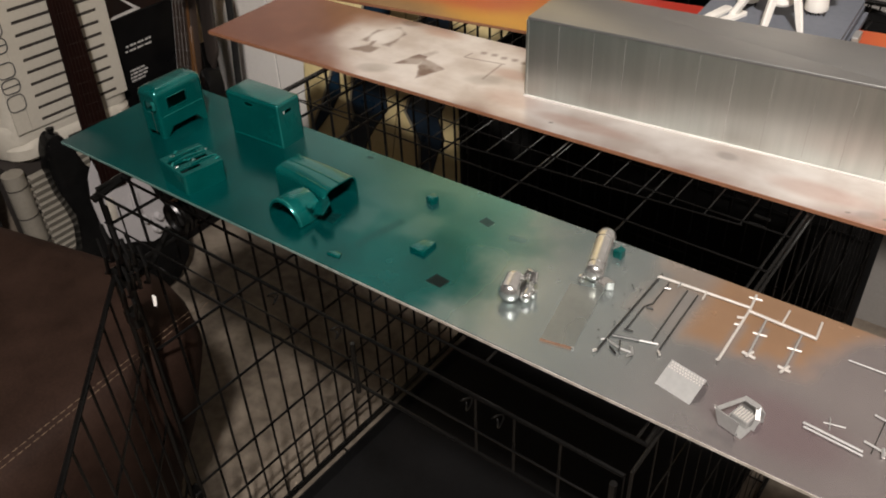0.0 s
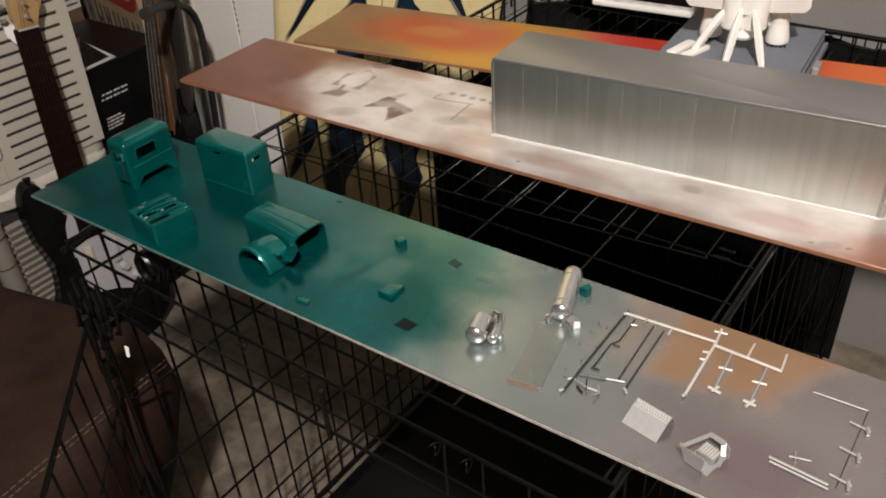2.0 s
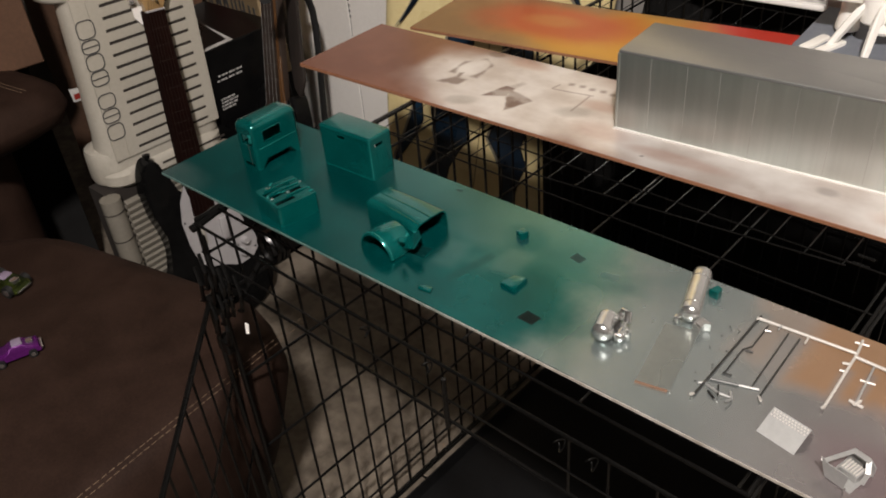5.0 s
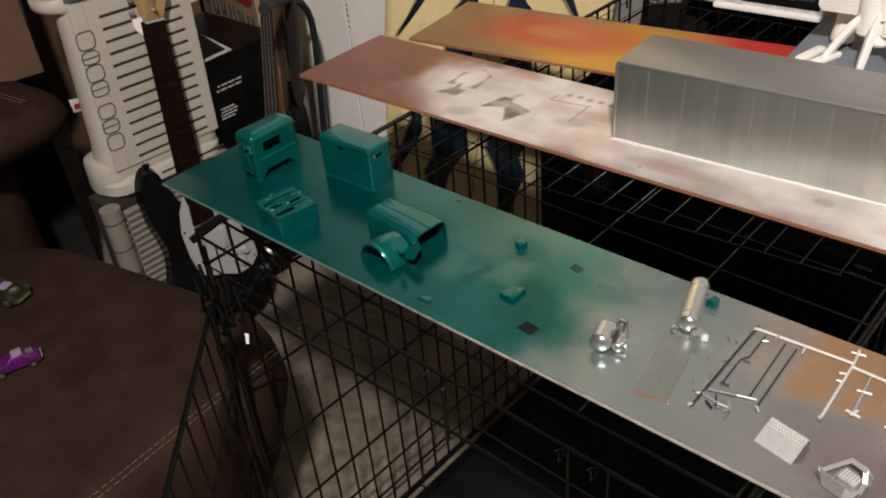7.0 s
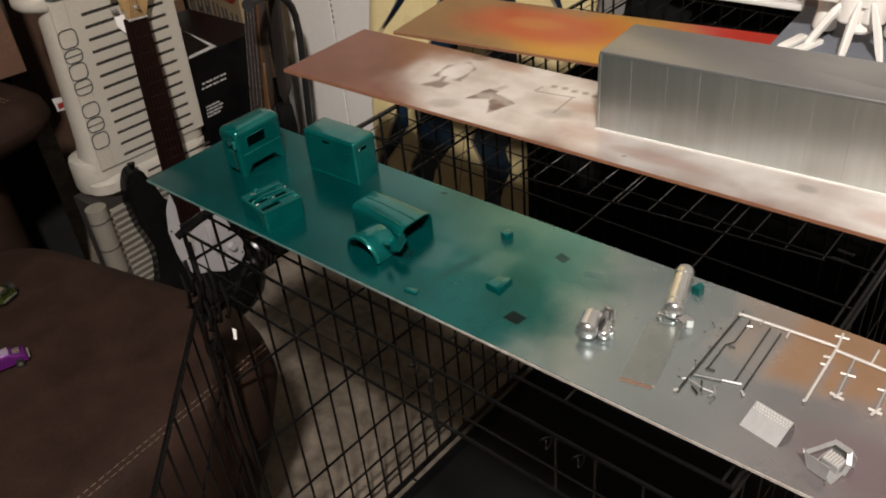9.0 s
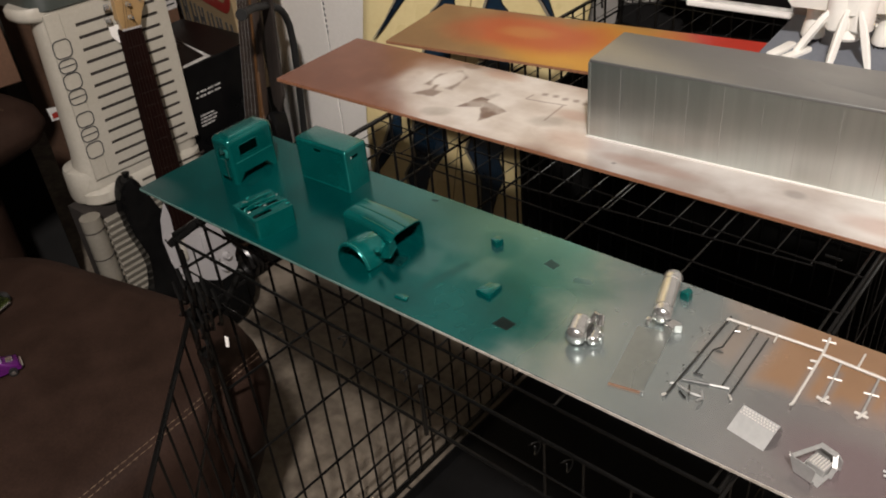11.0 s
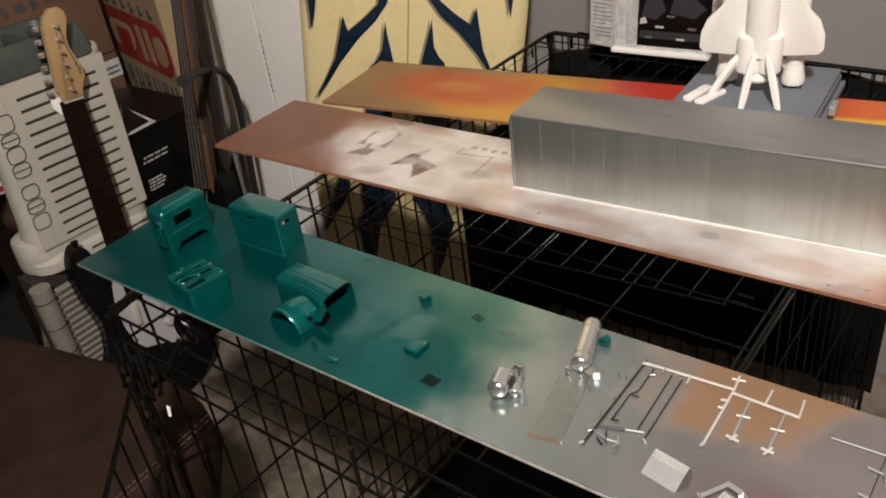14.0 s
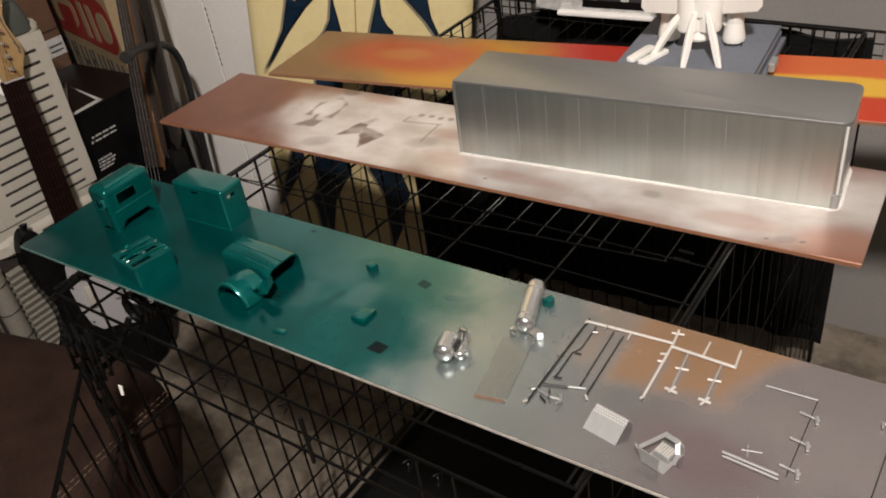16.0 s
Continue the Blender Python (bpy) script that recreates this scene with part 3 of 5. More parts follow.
tagged(board, "thin hardboard with silver paint and teal overspray lying on the crate", "board", "spray boards")
board_b = part("painted_board", box(0, 1.085, 0, 0.2, -0.0053, 0, 0.0006, 1), PRIMER_BOARD)
board_b.matrix_world = pose(-0.115, 0.347, -0.0005, 0, 0, 1.2)
tagged(board_b, "thin hardboard with red primer and white overspray under the trailer", "board", "spray boards")
board_c = part("painted_board", box(0, 1.22, 0, 0.205, -0.0053, 0, 0.0006, 1), FLAME_BOARD)
board_c.matrix_world = pose(-0.062, 0.5615, -0.0005, 0, 0, 7.7)
tagged(board_c, "thin hardboard with red, orange and yellow overspray", "board", "spray boards")
for ob, length, rim in ((board, 1.22, PALE_EDGE), (board_b, 1.085, BOARD_EDGE), (board_c, 1.22, BOARD_EDGE)):
    part("edge", box(0.001, length - 0.001, -0.0008, 0.0012, -0.0034 if rim == PALE_EDGE else -0.0052, -0.0006), rim, ob, "bare hardboard edge")

# model trailer
trailer = empty("model_trailer", pose(0.438, 0.428, -0.0005, 0, 0, 4.0), "silver model box trailer with ribbed sides on a primed board", "model trailer")
TL, TW, TH = 0.489, 0.103, 0.111


def box_outline(grow=0.0, r=0.012):
    pts = [(-grow, -grow)] + [(TL - r + (r + grow) * math.sin(radians(a)), r - (r + grow) * math.cos(radians(a))) for a in range(0, 91, 15)]
    return pts + [(TL - r + (r + grow) * math.cos(radians(a)), TW - r + (r + grow) * math.sin(radians(a))) for a in range(0, 91, 15)] + [(-grow, TW + grow)]


part("body", slab(box_outline(), 0, TH - 0.004), TRAILER, trailer, "", True)
part("roof", slab(box_outline(0.0006), TH - 0.0038, TH, None, 0.0012), ROOF, trailer, "smooth silver roof panel", True)
# white rim that paints the board's bright reflection along the bottom
part("bottom_glint", slab(box_outline(0.0034), 0.0, 0.0018, None, 0.0008), KIT_WHITE, trailer, "", True)
part("end_frame", box(-0.0016, 0.0014, -0.0014, TW + 0.0014, 0, TH - 0.004, 0.0006), TRAILER, trailer)
for k in range(10):
    x = 0.044 + 0.0445 * k + (0.003 if k % 3 == 1 else 0)
    part("rib", box(x, x + 0.0004, -0.0002, 0.0006, 0.005, TH - 0.005, 0.0001), SATIN, trailer)
# highlight on the rounded corner, put in as a white strip
part("corner_glint", rod((TL - 0.0035, 0.0032, 0.02), (TL - 0.0035, 0.0032, TH - 0.006), 0.0018, 8), KIT_WHITE, trailer, "white strip painted as the corner highlight")
part("corner_cap", rod((TL - 0.006, 0.0055, 0.001), (TL - 0.006, 0.0055, 0.019), 0.0062, 10), SATIN, trailer)
for k in range(3):
    part("end_marking", box(TL - 0.0002, TL + 0.0006, 0.03 + 0.014 * k, 0.04 + 0.014 * k, 0.008, 0.03), CHROME, trailer, "white marking")


# teal model truck parts
def shell_box(w, d, h, r, t, front, back, left, right):
    """Four upright walls with rounded corners in one mesh; each wall takes openings (x0, x1, z0, z1)."""
    bm = bmesh.new()
    for length, holes, m in ((w, front, pose(0, 0, 0)), (w, back, pose(0, d - t, 0)), (d, left, pose(t, 0, 0, 0, 0, 90)), (d, right, pose(w, 0, 0, 0, 0, 90))):
        holed(length - 2 * r, h, t, [(a - r, b - r, z0, z1) for a, b, z0, z1 in holes], bm, m @ pose(r, 0, 0))
    for cx, cy, start in ((r, r, 180), (w - r, r, 270), (w - r, d - r, 0), (r, d - r, 90)):
        rings = []
        for k in range(7):
            a = radians(start + 15 * k)
            c, s_ = math.cos(a), math.sin(a)
            rings.append([(cx + q * c, cy + q * s_, z) for q, z in ((r, 0), (r, h), (r - t, h), (r - t, 0))])
        loft(rings, True, bm)
    bmesh.ops.remove_doubles(bm, verts=bm.verts, dist=0.00002)
    return bm


def dome(w, d, r, profile):
    """A roof whose rings step inwards as they rise."""
    return loft([[(x, y, z) for x, y in rounded(i, w - i, i, d - i, max(r - i * 0.3, 0.002), 5)] for i, z in profile])


def truck_cab():
    cab = empty("model_cab", pose(0.114, 0.077, 0, 0, 0, 90), "teal painted model truck cab shell with open windows", "model cab")
    w, d, h = 0.0745, 0.036, 0.0565
    skirt = [(0.008 + 0.0025 * k, 0.064 - 0.0025 * k, 0.003 * k, 0.003 * (k + 1)) for k in range(4)]
    rear = skirt + [(0.016, 0.046, 0.0365, 0.0515)]
    part("body", shell_box(w, d, h, 0.005, 0.0016, rear, [(0.008, 0.033, 0.032, 0.0485), (0.039, 0.064, 0.032, 0.0485)], [(0.008, 0.026, 0.034, 0.0485), (0.008, 0.029, 0, 0.008)], [(0.008, 0.026, 0.034, 0.0485), (0.008, 0.029, 0, 0.008)]), TEAL, cab, "", True)
    part("roof", dome(w, d, 0.0055, ((-0.0002, h - 0.001), (-0.0002, h + 0.002), (0.0008, h + 0.0055), (0.0035, h + 0.008), (0.009, h + 0.0095), (0.015, h + 0.010))), TEAL, cab, "rounded teal roof", True)
    part("trim_line", box(0.006, w - 0.006, -0.0006, 0.0004, 0.0285, 0.0297, 0.0002), TEAL_PALE, cab, "fine raised trim line")
    part("window_lip", tube([(x, -0.0003, z) for x, z in rounded(0.0155, 0.0465, 0.036, 0.052, 0.002, 3)], 0.0005, 5, None, True), TEAL, cab, "", True)
    part("door_line", box(-0.0004, 0.0003, 0.0125, 0.0131, 0.006, 0.036), SLOT, cab)
    for z in (0.048, 0.040):
        part("door_hinge", box(-0.0028, 0.0002, 0.004, 0.008, z, z + 0.004, 0.001), TEAL_PALE, cab, "bare plastic hinge")
    part("mirror_stub", box(-0.004, 0.0, 0.0015, 0.0045, 0.041, 0.052, 0.0012), TEAL_PALE, cab, "", True)
    return cab


def sleeper():
    thing = empty("model_sleeper", pose(0.171, 0.141, 0, 0, 0, 1.5), "teal painted model sleeper box with small slots", "model sleeper")
    w, d, h = 0.090, 0.040, 0.0555
    part("body", shell_box(w, d, h, 0.0035, 0.0016, [(0.033, 0.046, 0.046, 0.0505)], [(0.02, 0.06, 0.01, 0.045)], [(0.008, 0.024, 0.04, 0.05)], [(0.009, 0.023, 0.0435, 0.048)]), TEAL, thing, "", True)
    part("roof", dome(w, d, 0.004, ((-0.0002, h - 0.001), (-0.0001, h + 0.0008), (0.0008, h + 0.0022), (0.0025, h + 0.003))), TEAL, thing, "", True)
    for k in range(5):
        part("louvre", tube([(w + 0.0002, 0.010 + 0.0038 * k, 0.040), (w + 0.0008, 0.011 + 0.0041 * k, 0.032), (w + 0.0002, 0.0125 + 0.0044 * k, 0.022)], 0.0007, 5), TEAL, thing, "", True)
    part("lower_lip", box(0.004, w - 0.003, -0.0016, 0.0004, 0.0, 0.0028, 0.0006), TEAL, thing)
    # the corner's highlight, put in as a paler bead
    part("corner_bead", rod((w - 0.0008, 0.0008, 0.001), (w - 0.0008, 0.0008, h), 0.0010, 8), TEAL_PALE, thing, "thin pale bead painted as the corner highlight", True)
    return thing


def interior_tub():
    thing = empty("model_interior_tub", pose(0.186, 0.016, 0, 0, 0, -10), "teal painted model cab interior with seats and rough edges", "model part")
    w, d, h = 0.058, 0.054, 0.026
    part("body", shell_box(w, d, h - 0.002, 0.004, 0.0016, [], [], [(0.02, 0.034, 0.012, h - 0.002)], []), TEAL, thing, "", True)
    part("floor_plate", box(0.002, w - 0.002, 0.002, d - 0.002, 0.006, 0.0075), PAN, thing, "near-black floor plate under the deck")
    deck = holed(w - 0.002, d - 0.002, 0.0018, [(0.013, 0.020, 0.012, 0.050), (0.027, 0.038, 0.007, 0.022), (0.024, 0.031, 0.026, 0.047), (0.041, 0.049, 0.024, 0.049), (0.004, 0.010, 0.018, 0.030)])
    part("deck", deck, TEAL, thing, "top deck with ragged openings").matrix_local = pose(0.001, d - 0.001, h - 0.002, 90, 0, 0)
    for k, (x, y, a) in enumerate(((0.010, 0.012, 6), (0.022, 0.022, -4), (0.041, 0.028, 5))):
        seat = part("seat", box(0, 0.006, 0, 0.012, 0.0076, 0.019 + 0.002 * (k % 2), 0.002), TEAL, thing, "", True)
        seat.matrix_local = pose(x, y, 0, 0, 0, a)
    for k, (x, y, a, tip) in enumerate(((0.006, 0.012, 20, 30), (0.010, 0.009, 70, 10), (0.004, 0.020, 110, 35), (0.012, 0.016, 150, 20), (0.026, 0.018, 40, 30), (0.030, 0.022, 95, 15), (0.033, 0.026, 60, 28), (0.021, 0.006, 10, 25), (0.028, 0.004, 140, 12), (0.034, 0.004, 80, 24), (0.040, 0.050, 30, 10), (0.050, 0.047, 75, 20), (0.024, 0.050, 120, 18))):
        chip = part("paint_chip", slab([(0, 0), (0.0045 + 0.001 * (k % 3), 0.0006), (0.003, 0.0026), (0.0006, 0.0022)], 0, 0.0012, None, 0.0003), TEAL_PALE if k % 3 else STEEL_PLATE, thing, "torn shiny chip")
        chip.matrix_local = pose(x, y, h - 0.001, tip, -tip * 0.6, a)
    for pts in ([(0.0115, 0.008, h), (0.012, 0.03, h + 0.0018), (0.010, 0.052, h)], [(0.0225, 0.006, h), (0.0215, 0.026, h + 0.0015), (0.0225, 0.05, h)], [(0.040, 0.022, h), (0.0395, 0.036, h + 0.0014), (0.040, 0.052, h)]):
        part("deck_ridge", tube(pts, 0.0011, 6), TEAL, thing, "", True)
    return thing


def hood():
    thing = empty("model_hood", pose(0.312, 0.058, 0, 0, 0, -3), "teal painted model truck hood with one round fender", "model hood")

    def arch(x, y0, y1, h, t):
        out = []
        for k in range(13):
            a = math.pi * k / 12
            c, s = math.cos(a), math.sin(a)
            out.append((x, (y0 + y1) / 2 - (y1 - y0 - 2 * t) / 2 * math.copysign(abs(c) ** 0.38, c), (h - t) * abs(s) ** 0.4))
        return out

    bm = bmesh.new()
    strips = []
    for x, y0, y1, h in ((0, 0.023, 0.065, 0.024), (0.03, 0.021, 0.065, 0.0265), (0.064, 0.018, 0.066, 0.0275), (0.089, 0.015, 0.066, 0.027)):
        strips.append((arch(x, y0, y1, h, 0), arch(x, y0, y1, h, 0.0016)))
    outer = [[bm.verts.new(p) for p in s[0]] for s in strips]
    inner = [[bm.verts.new(p) for p in s[1]] for s in strips]
    for i in range(3):
        for k in range(12):
            bm.faces.new((outer[i][k], outer[i][k + 1], outer[i + 1][k + 1], outer[i + 1][k]))
            bm.faces.new((inner[i][k], inner[i + 1][k], inner[i + 1][k + 1], inner[i][k + 1]))
    for i in (0, 3):
        for k in range(12):
            bm.faces.new((outer[i][k], outer[i][k + 1], inner[i][k + 1], inner[i][k]))
    for k in (0, 12):
        for i in range(3):
            bm.faces.new((outer[i][k], outer[i + 1][k], inner[i + 1][k], inner[i][k]))
    part("shell", bm, TEAL, thing, "", True)
    part("front_panel", slab(rounded(0.023, 0.065, 0.0, 0.0235, 0.006, 4), 0, 0.0016), TEAL, thing, "", True).matrix_local = Matrix(((0, 0, 1, 0), (1, 0, 0, 0), (0, 1, 0, 0), (0, 0, 0, 1)))
    part("ridge", tube([(0.002, 0.044, 0.0238), (0.03, 0.0430, 0.0263), (0.064, 0.0415, 0.0273), (0.088, 0.0402, 0.0272)], 0.0011, 6), TEAL, thing, "", True)
    part("ridge", tube([(0.004, 0.0295, 0.0228), (0.03, 0.0275, 0.0253), (0.064, 0.025, 0.0262), (0.088, 0.0222, 0.0260)], 0.0008, 6), TEAL, thing, "", True)
    fender = bmesh.new()
    rings = []
    for k in range(15):
        a = math.pi * (1.02 - 1.0 * k / 14)
        c, s = math.cos(a), math.sin(a)
        ring = []
        for r, y in ((0.0228, -0.0222), (0.0248, -0.0222), (0.0262, -0.0195), (0.0268, -0.006), (0.0262, 0.006), (0.0245, 0.013), (0.0225, 0.012), (0.0240, -0.004), (0.0236, -0.0195)):
            ring.append((0.062 + 1.0 * r * c, y, max(0.0, 1.02 * r * s)))
        rings.append(ring)
    loft(rings, True, fender)
    part("fender", fender, TEAL, thing, "round teal fender with a bright rim", True)
    # paler bead that paints the highlight on the fender's arch
    part("rim_bead", tube([(0.062 + 0.0262 * math.cos(a), -0.0200, 0.0265 * math.sin(a)) for a in np.linspace(0.08, 3.06, 15)], 0.0008, 6), TEAL_PALE, thing, "pale bead painted as the rim highlight", True)
    part("inner_guard", slab([(0, 0), (0.026, -0.006), (0.03, 0.01), (0.022, 0.02), (0.012, 0.014), (0.002, 0.018)], 0, 0.0015), TEAL, thing).matrix_local = pose(0.082, -0.004, 0.006, 22, -28, 12)
    part("headlight_stub", rod((0.086, -0.006, 0.02), (0.094, -0.010, 0.027), 0.003, 8), TEAL, thing)
    return thing


truck_cab(), sleeper(), interior_tub(), hood()


def bit(name, outline, h, m, label, material=TEAL):
    ob = part(name, slab(outline, 0, h, None, 0.0008), material, None, "", True)
    ob.matrix_world = m
    return tagged(ob, label, "model part", "small model parts")


bit("model_step", [(0, 0), (0.010, -0.003), (0.013, 0.007), (0.003, 0.010)], 0.008, pose(0.480, 0.148, 0), "small teal painted model step block on the board")
bit("model_plate", [(0, 0), (0.019, -0.001), (0.019, 0.022), (0.005, 0.018)], 0.0045, pose(0.519, 0.068, 0), "small teal painted wedge plate lying on the board")
bit("model_plate", [(0, 0), (0.016, 0.002), (0.013, 0.010), (-0.003, 0.007)], 0.0015, pose(0.452, 0.014, 0), "thin teal painted plate nearly lost in the paint")


# bright plated model parts
def capsule(a, b, r, bm=None, flat_end=False):
    bm = bm or bmesh.new()
    a, b = Vector(a), Vector(b)
    way = (b - a).normalized()
    side = way.orthogonal().normalized()
    up = way.cross(side)
    profile = [(-0.62 * r * math.cos(radians(t)), r * math.sin(radians(t))) for t in (6, 25, 45, 65, 80, 90)]
    length = (b - a).length
    profile += [(length * f, r) for f in (0.1, 0.3, 0.5, 0.7, 0.9)]
    profile += [(length, r), (length + r * 0.12, r * 0.93), (length + r * 0.14, r * 0.7), (length + r * 0.16, r * 0.1)]
    rings = [[a + way * s + q * (side * math.cos(2 * math.pi * k / 20) + up * math.sin(2 * math.pi * k / 20)) for k in range(20)] for s, q in profile]
    return loft(rings, True, bm)


tank = empty("model_tank", pose(0.700, 0.127, 0.0) @ Matrix.Scale(0.92, 4), "chrome plated model tank with domed ends and brackets", "model tank")
part("shell", capsule((0.001, 0.0, 0.0122), (-0.0185, 0.066, 0.0122), 0.0108), SOFT_CHROME, tank, "", True)
part("bracket", slab([(0.008, -0.010), (0.020, -0.014), (0.018, -0.006), (0.026, -0.001), (0.013, 0.003)], 0.001, 0.012, None, 0.0015), CHROME, tank)
part("bracket", box(-0.012, -0.006, -0.012, -0.005, 0.0, 0.010, 0.0015), CHROME, tank, "", True)
part("bracket", slab([(-0.003, 0.05), (0.008, 0.049), (0.009, 0.058), (0.002, 0.062)], 0.0, 0.010, None, 0.001), TEAL, tank, "teal painted bracket")
for f in (0.14, 0.82):
    cx, cy = 0.001 - 0.0195 * f, 0.066 * f
    loop = [Vector((cx, cy, 0.0122)) + 0.0110 * (math.cos(a) * Vector((0.959, 0.283, 0)) + math.sin(a) * Vector((0, 0, 1))) for a in np.linspace(0, 2 * math.pi, 21)[:-1]]
    part("band", tube(loop, 0.0005, 5, None, True), CHROME, tank, "", True)
part("seam", rod((0.0012, 0.0, 0.0229), (-0.0185, 0.066, 0.0229), 0.0005, 6), CHROME, tank)

filt = empty("model_air_cleaner", pose(0.650, 0.058, 0.0) @ Matrix.Scale(0.95, 4), "short chrome plated model air cleaner with a clamp", "model part", "small model parts")
part("canister", capsule((-0.002, -0.002, 0.0115), (-0.008, 0.020, 0.0115), 0.0108), SOFT_CHROME, filt, "", True)
part("cover", capsule((0.0125, 0.006, 0.0065), (0.008, 0.021, 0.0065), 0.0058), SOFT_CHROME, filt, "", True)
part("pipe", tube([(0.002, 0.024, 0.014), (0.004, 0.029, 0.020), (0.010, 0.027, 0.021), (0.013, 0.020, 0.016)], 0.0044, 12), CHROME, filt, "", True)
part("clamp", box(0.0035, 0.0065, 0.004, 0.020, 0.0, 0.0165, 0.0010), DARK_CHROME, filt, "dark clamp strap")
part("clamp", box(0.015, 0.020, 0.012, 0.017, 0.0, 0.012, 0.0012), CHROME, filt)
part("seam", rod((-0.002, -0.002, 0.0221), (-0.008, 0.018, 0.0221), 0.0005, 6), CHROME, filt)

plate = part("steel_plate", slab([(0.700, 0.028), (0.730, 0.034), (0.715, 0.120), (0.684, 0.112)], 0.0, 0.0012), STEEL_PLATE)
tagged(plate, "thin grey steel sheet with a copper coloured edge", "plate")
part("edge", box(0, 0.0312, -0.0012, 0.0006, 0, 0.002), surface("dull_copper_edge", (0.22, 0.12, 0.075), (0.3, 0.18, 0.12), 0.5, 0.3, 150, 0.1), plate, "copper coloured edge").matrix_local = pose(0.700, 0.0278, 0, 0, 0, 11.3)
part("bright_tip", box(0, 0.003, -0.0014, 0.001, 0, 0.0024, 0.0005), CHROME, plate).matrix_local = pose(0.7285, 0.0335, 0, 0, 0, 11.3)


def sprue(name, label, base, runners, m=None):
    thing = empty(name, m or pose(*base, 0), label, "sprue", "plated sprues")
    for kind, pts, r, mat in runners:
        r *= 0.6 if mat == DARK_CHROME else 0.5 if kind == "stub" else 0.7
        part(kind, tube([(x - base[0], y - base[1], r + 0.0004 + lift) for x, y, lift in pts], r, 6), mat, thing, "", True)
    return thing


L = 0.0
RUN = [("runner", [(0.7515, 0.1725, L), (0.7485, 0.042, L)], 0.0019, DARK_CHROME),
       ("runner", [(0.7925, 0.162, L), (0.7935, 0.071, L)], 0.0014, DARK_CHROME),
       ("runner", [(0.7815, 0.164, L), (0.7835, 0.078, L)], 0.0013, DARK_CHROME),
       ("runner", [(0.751, 0.0685, L), (0.774, 0.0756, L)], 0.0017, DARK_CHROME),
       ("runner", [(0.7742, 0.0757, L), (0.790, 0.0805, L)], 0.0015, SATIN),
       ("runner", [(0.7625, 0.164, L), (0.7625, 0.128, L), (0.7575, 0.120, L), (0.7575, 0.083, L)], 0.0013, DARK_CHROME),
       ("stub", [(0.760, 0.120, L), (0.7665, 0.121, L)], 0.0016, DARK_CHROME),
       ("stub", [(0.7625, 0.155, L), (0.7675, 0.157, L)], 0.0014, DARK_CHROME),
       ("stub", [(0.756, 0.082, L), (0.764, 0.083, L)], 0.0015, DARK_CHROME),
       ("stub", [(0.748, 0.0435, L), (0.747, 0.0395, 0.002)], 0.0028, BRIGHT),
       ("stub", [(0.793, 0.073, L), (0.797, 0.068, 0.001)], 0.0022, BRIGHT),
       ("lever", [(0.752, 0.060, L), (0.766, 0.055, 0.002), (0.775, 0.058, L)], 0.0015, SATIN),
       ("lever", [(0.760, 0.066, L), (0.766, 0.052, 0.003)], 0.0013, DARK_CHROME),
       ("lever", [(0.772, 0.064, L), (0.777, 0.055, 0.001), (0.775, 0.048, 0.004)], 0.0018, SATIN),
       ("lever", [(0.756, 0.054, L), (0.764, 0.049, L)], 0.0016, DARK_CHROME),
       ("lever", [(0.745, 0.058, L), (0.750, 0.062, L)], 0.0014, SATIN)]
sprue("chrome_sprue", "dull chrome sprue frame with small levers still attached", (0.75, 0.04, 0), RUN)
RUN = [("runner", [(0.7505, 0.1675, L), (0.793, 0.1695, L), (0.840, 0.1715, L)], 0.0021, BRIGHT),
       ("runner", [(0.840, 0.1665, L), (0.870, 0.165, L), (0.902, 0.1635, L)], 0.0023, BRIGHT),
       ("runner", [(0.838, 0.192, L), (0.840, 0.170, L), (0.8405, 0.092, L)], 0.0019, BRIGHT),
       ("runner", [(0.857, 0.166, L), (0.8595, 0.111, L)], 0.0015, SATIN),
       ("runner", [(0.8895, 0.164, L), (0.8905, 0.112, L)], 0.0015, SATIN),
       ("runner", [(0.8995, 0.188, L), (0.9015, 0.163, L)], 0.0017, BRIGHT),
       ("runner", [(0.8705, 0.188, L), (0.8705, 0.165, L)], 0.0015, BRIGHT),
       ("stub", [(0.833, 0.186, L), (0.845, 0.188, L)], 0.0022, BRIGHT),
       ("stub", [(0.834, 0.153, L), (0.840, 0.154, 0.001)], 0.0026, BRIGHT),
       ("stub", [(0.835, 0.143, L), (0.840, 0.144, L)], 0.0022, BRIGHT),
       ("stub", [(0.853, 0.141, L), (0.865, 0.143, L)], 0.0021, BRIGHT),
       ("stub", [(0.854, 0.112, L), (0.866, 0.110, L)], 0.0028, BRIGHT),
       ("stub", [(0.859, 0.107, 0.002), (0.862, 0.116, 0.001)], 0.0026, BRIGHT),
       ("stub", [(0.884, 0.139, L), (0.896, 0.141, L)], 0.0021, BRIGHT),
       ("stub", [(0.885, 0.112, L), (0.896, 0.111, L)], 0.0027, BRIGHT),
       ("stub", [(0.889, 0.105, 0.001), (0.893, 0.116, 0.001)], 0.0025, BRIGHT),
       ("stub", [(0.8405, 0.094, L), (0.840, 0.089, 0.002)], 0.0026, BRIGHT),
       ("stub", [(0.773, 0.169, 0.002), (0.773, 0.160, 0.003)], 0.0015, SATIN),
       ("stub", [(0.798, 0.170, 0.001), (0.799, 0.157, 0.002)], 0.0019, BRIGHT),
       ("stub", [(0.751, 0.168, L), (0.752, 0.163, 0.003)], 0.0026, BRIGHT)]
sprue("chrome_sprue", "bright sprue tree with stems and tiny plated fittings", (0.84, 0.16, 0), RUN)
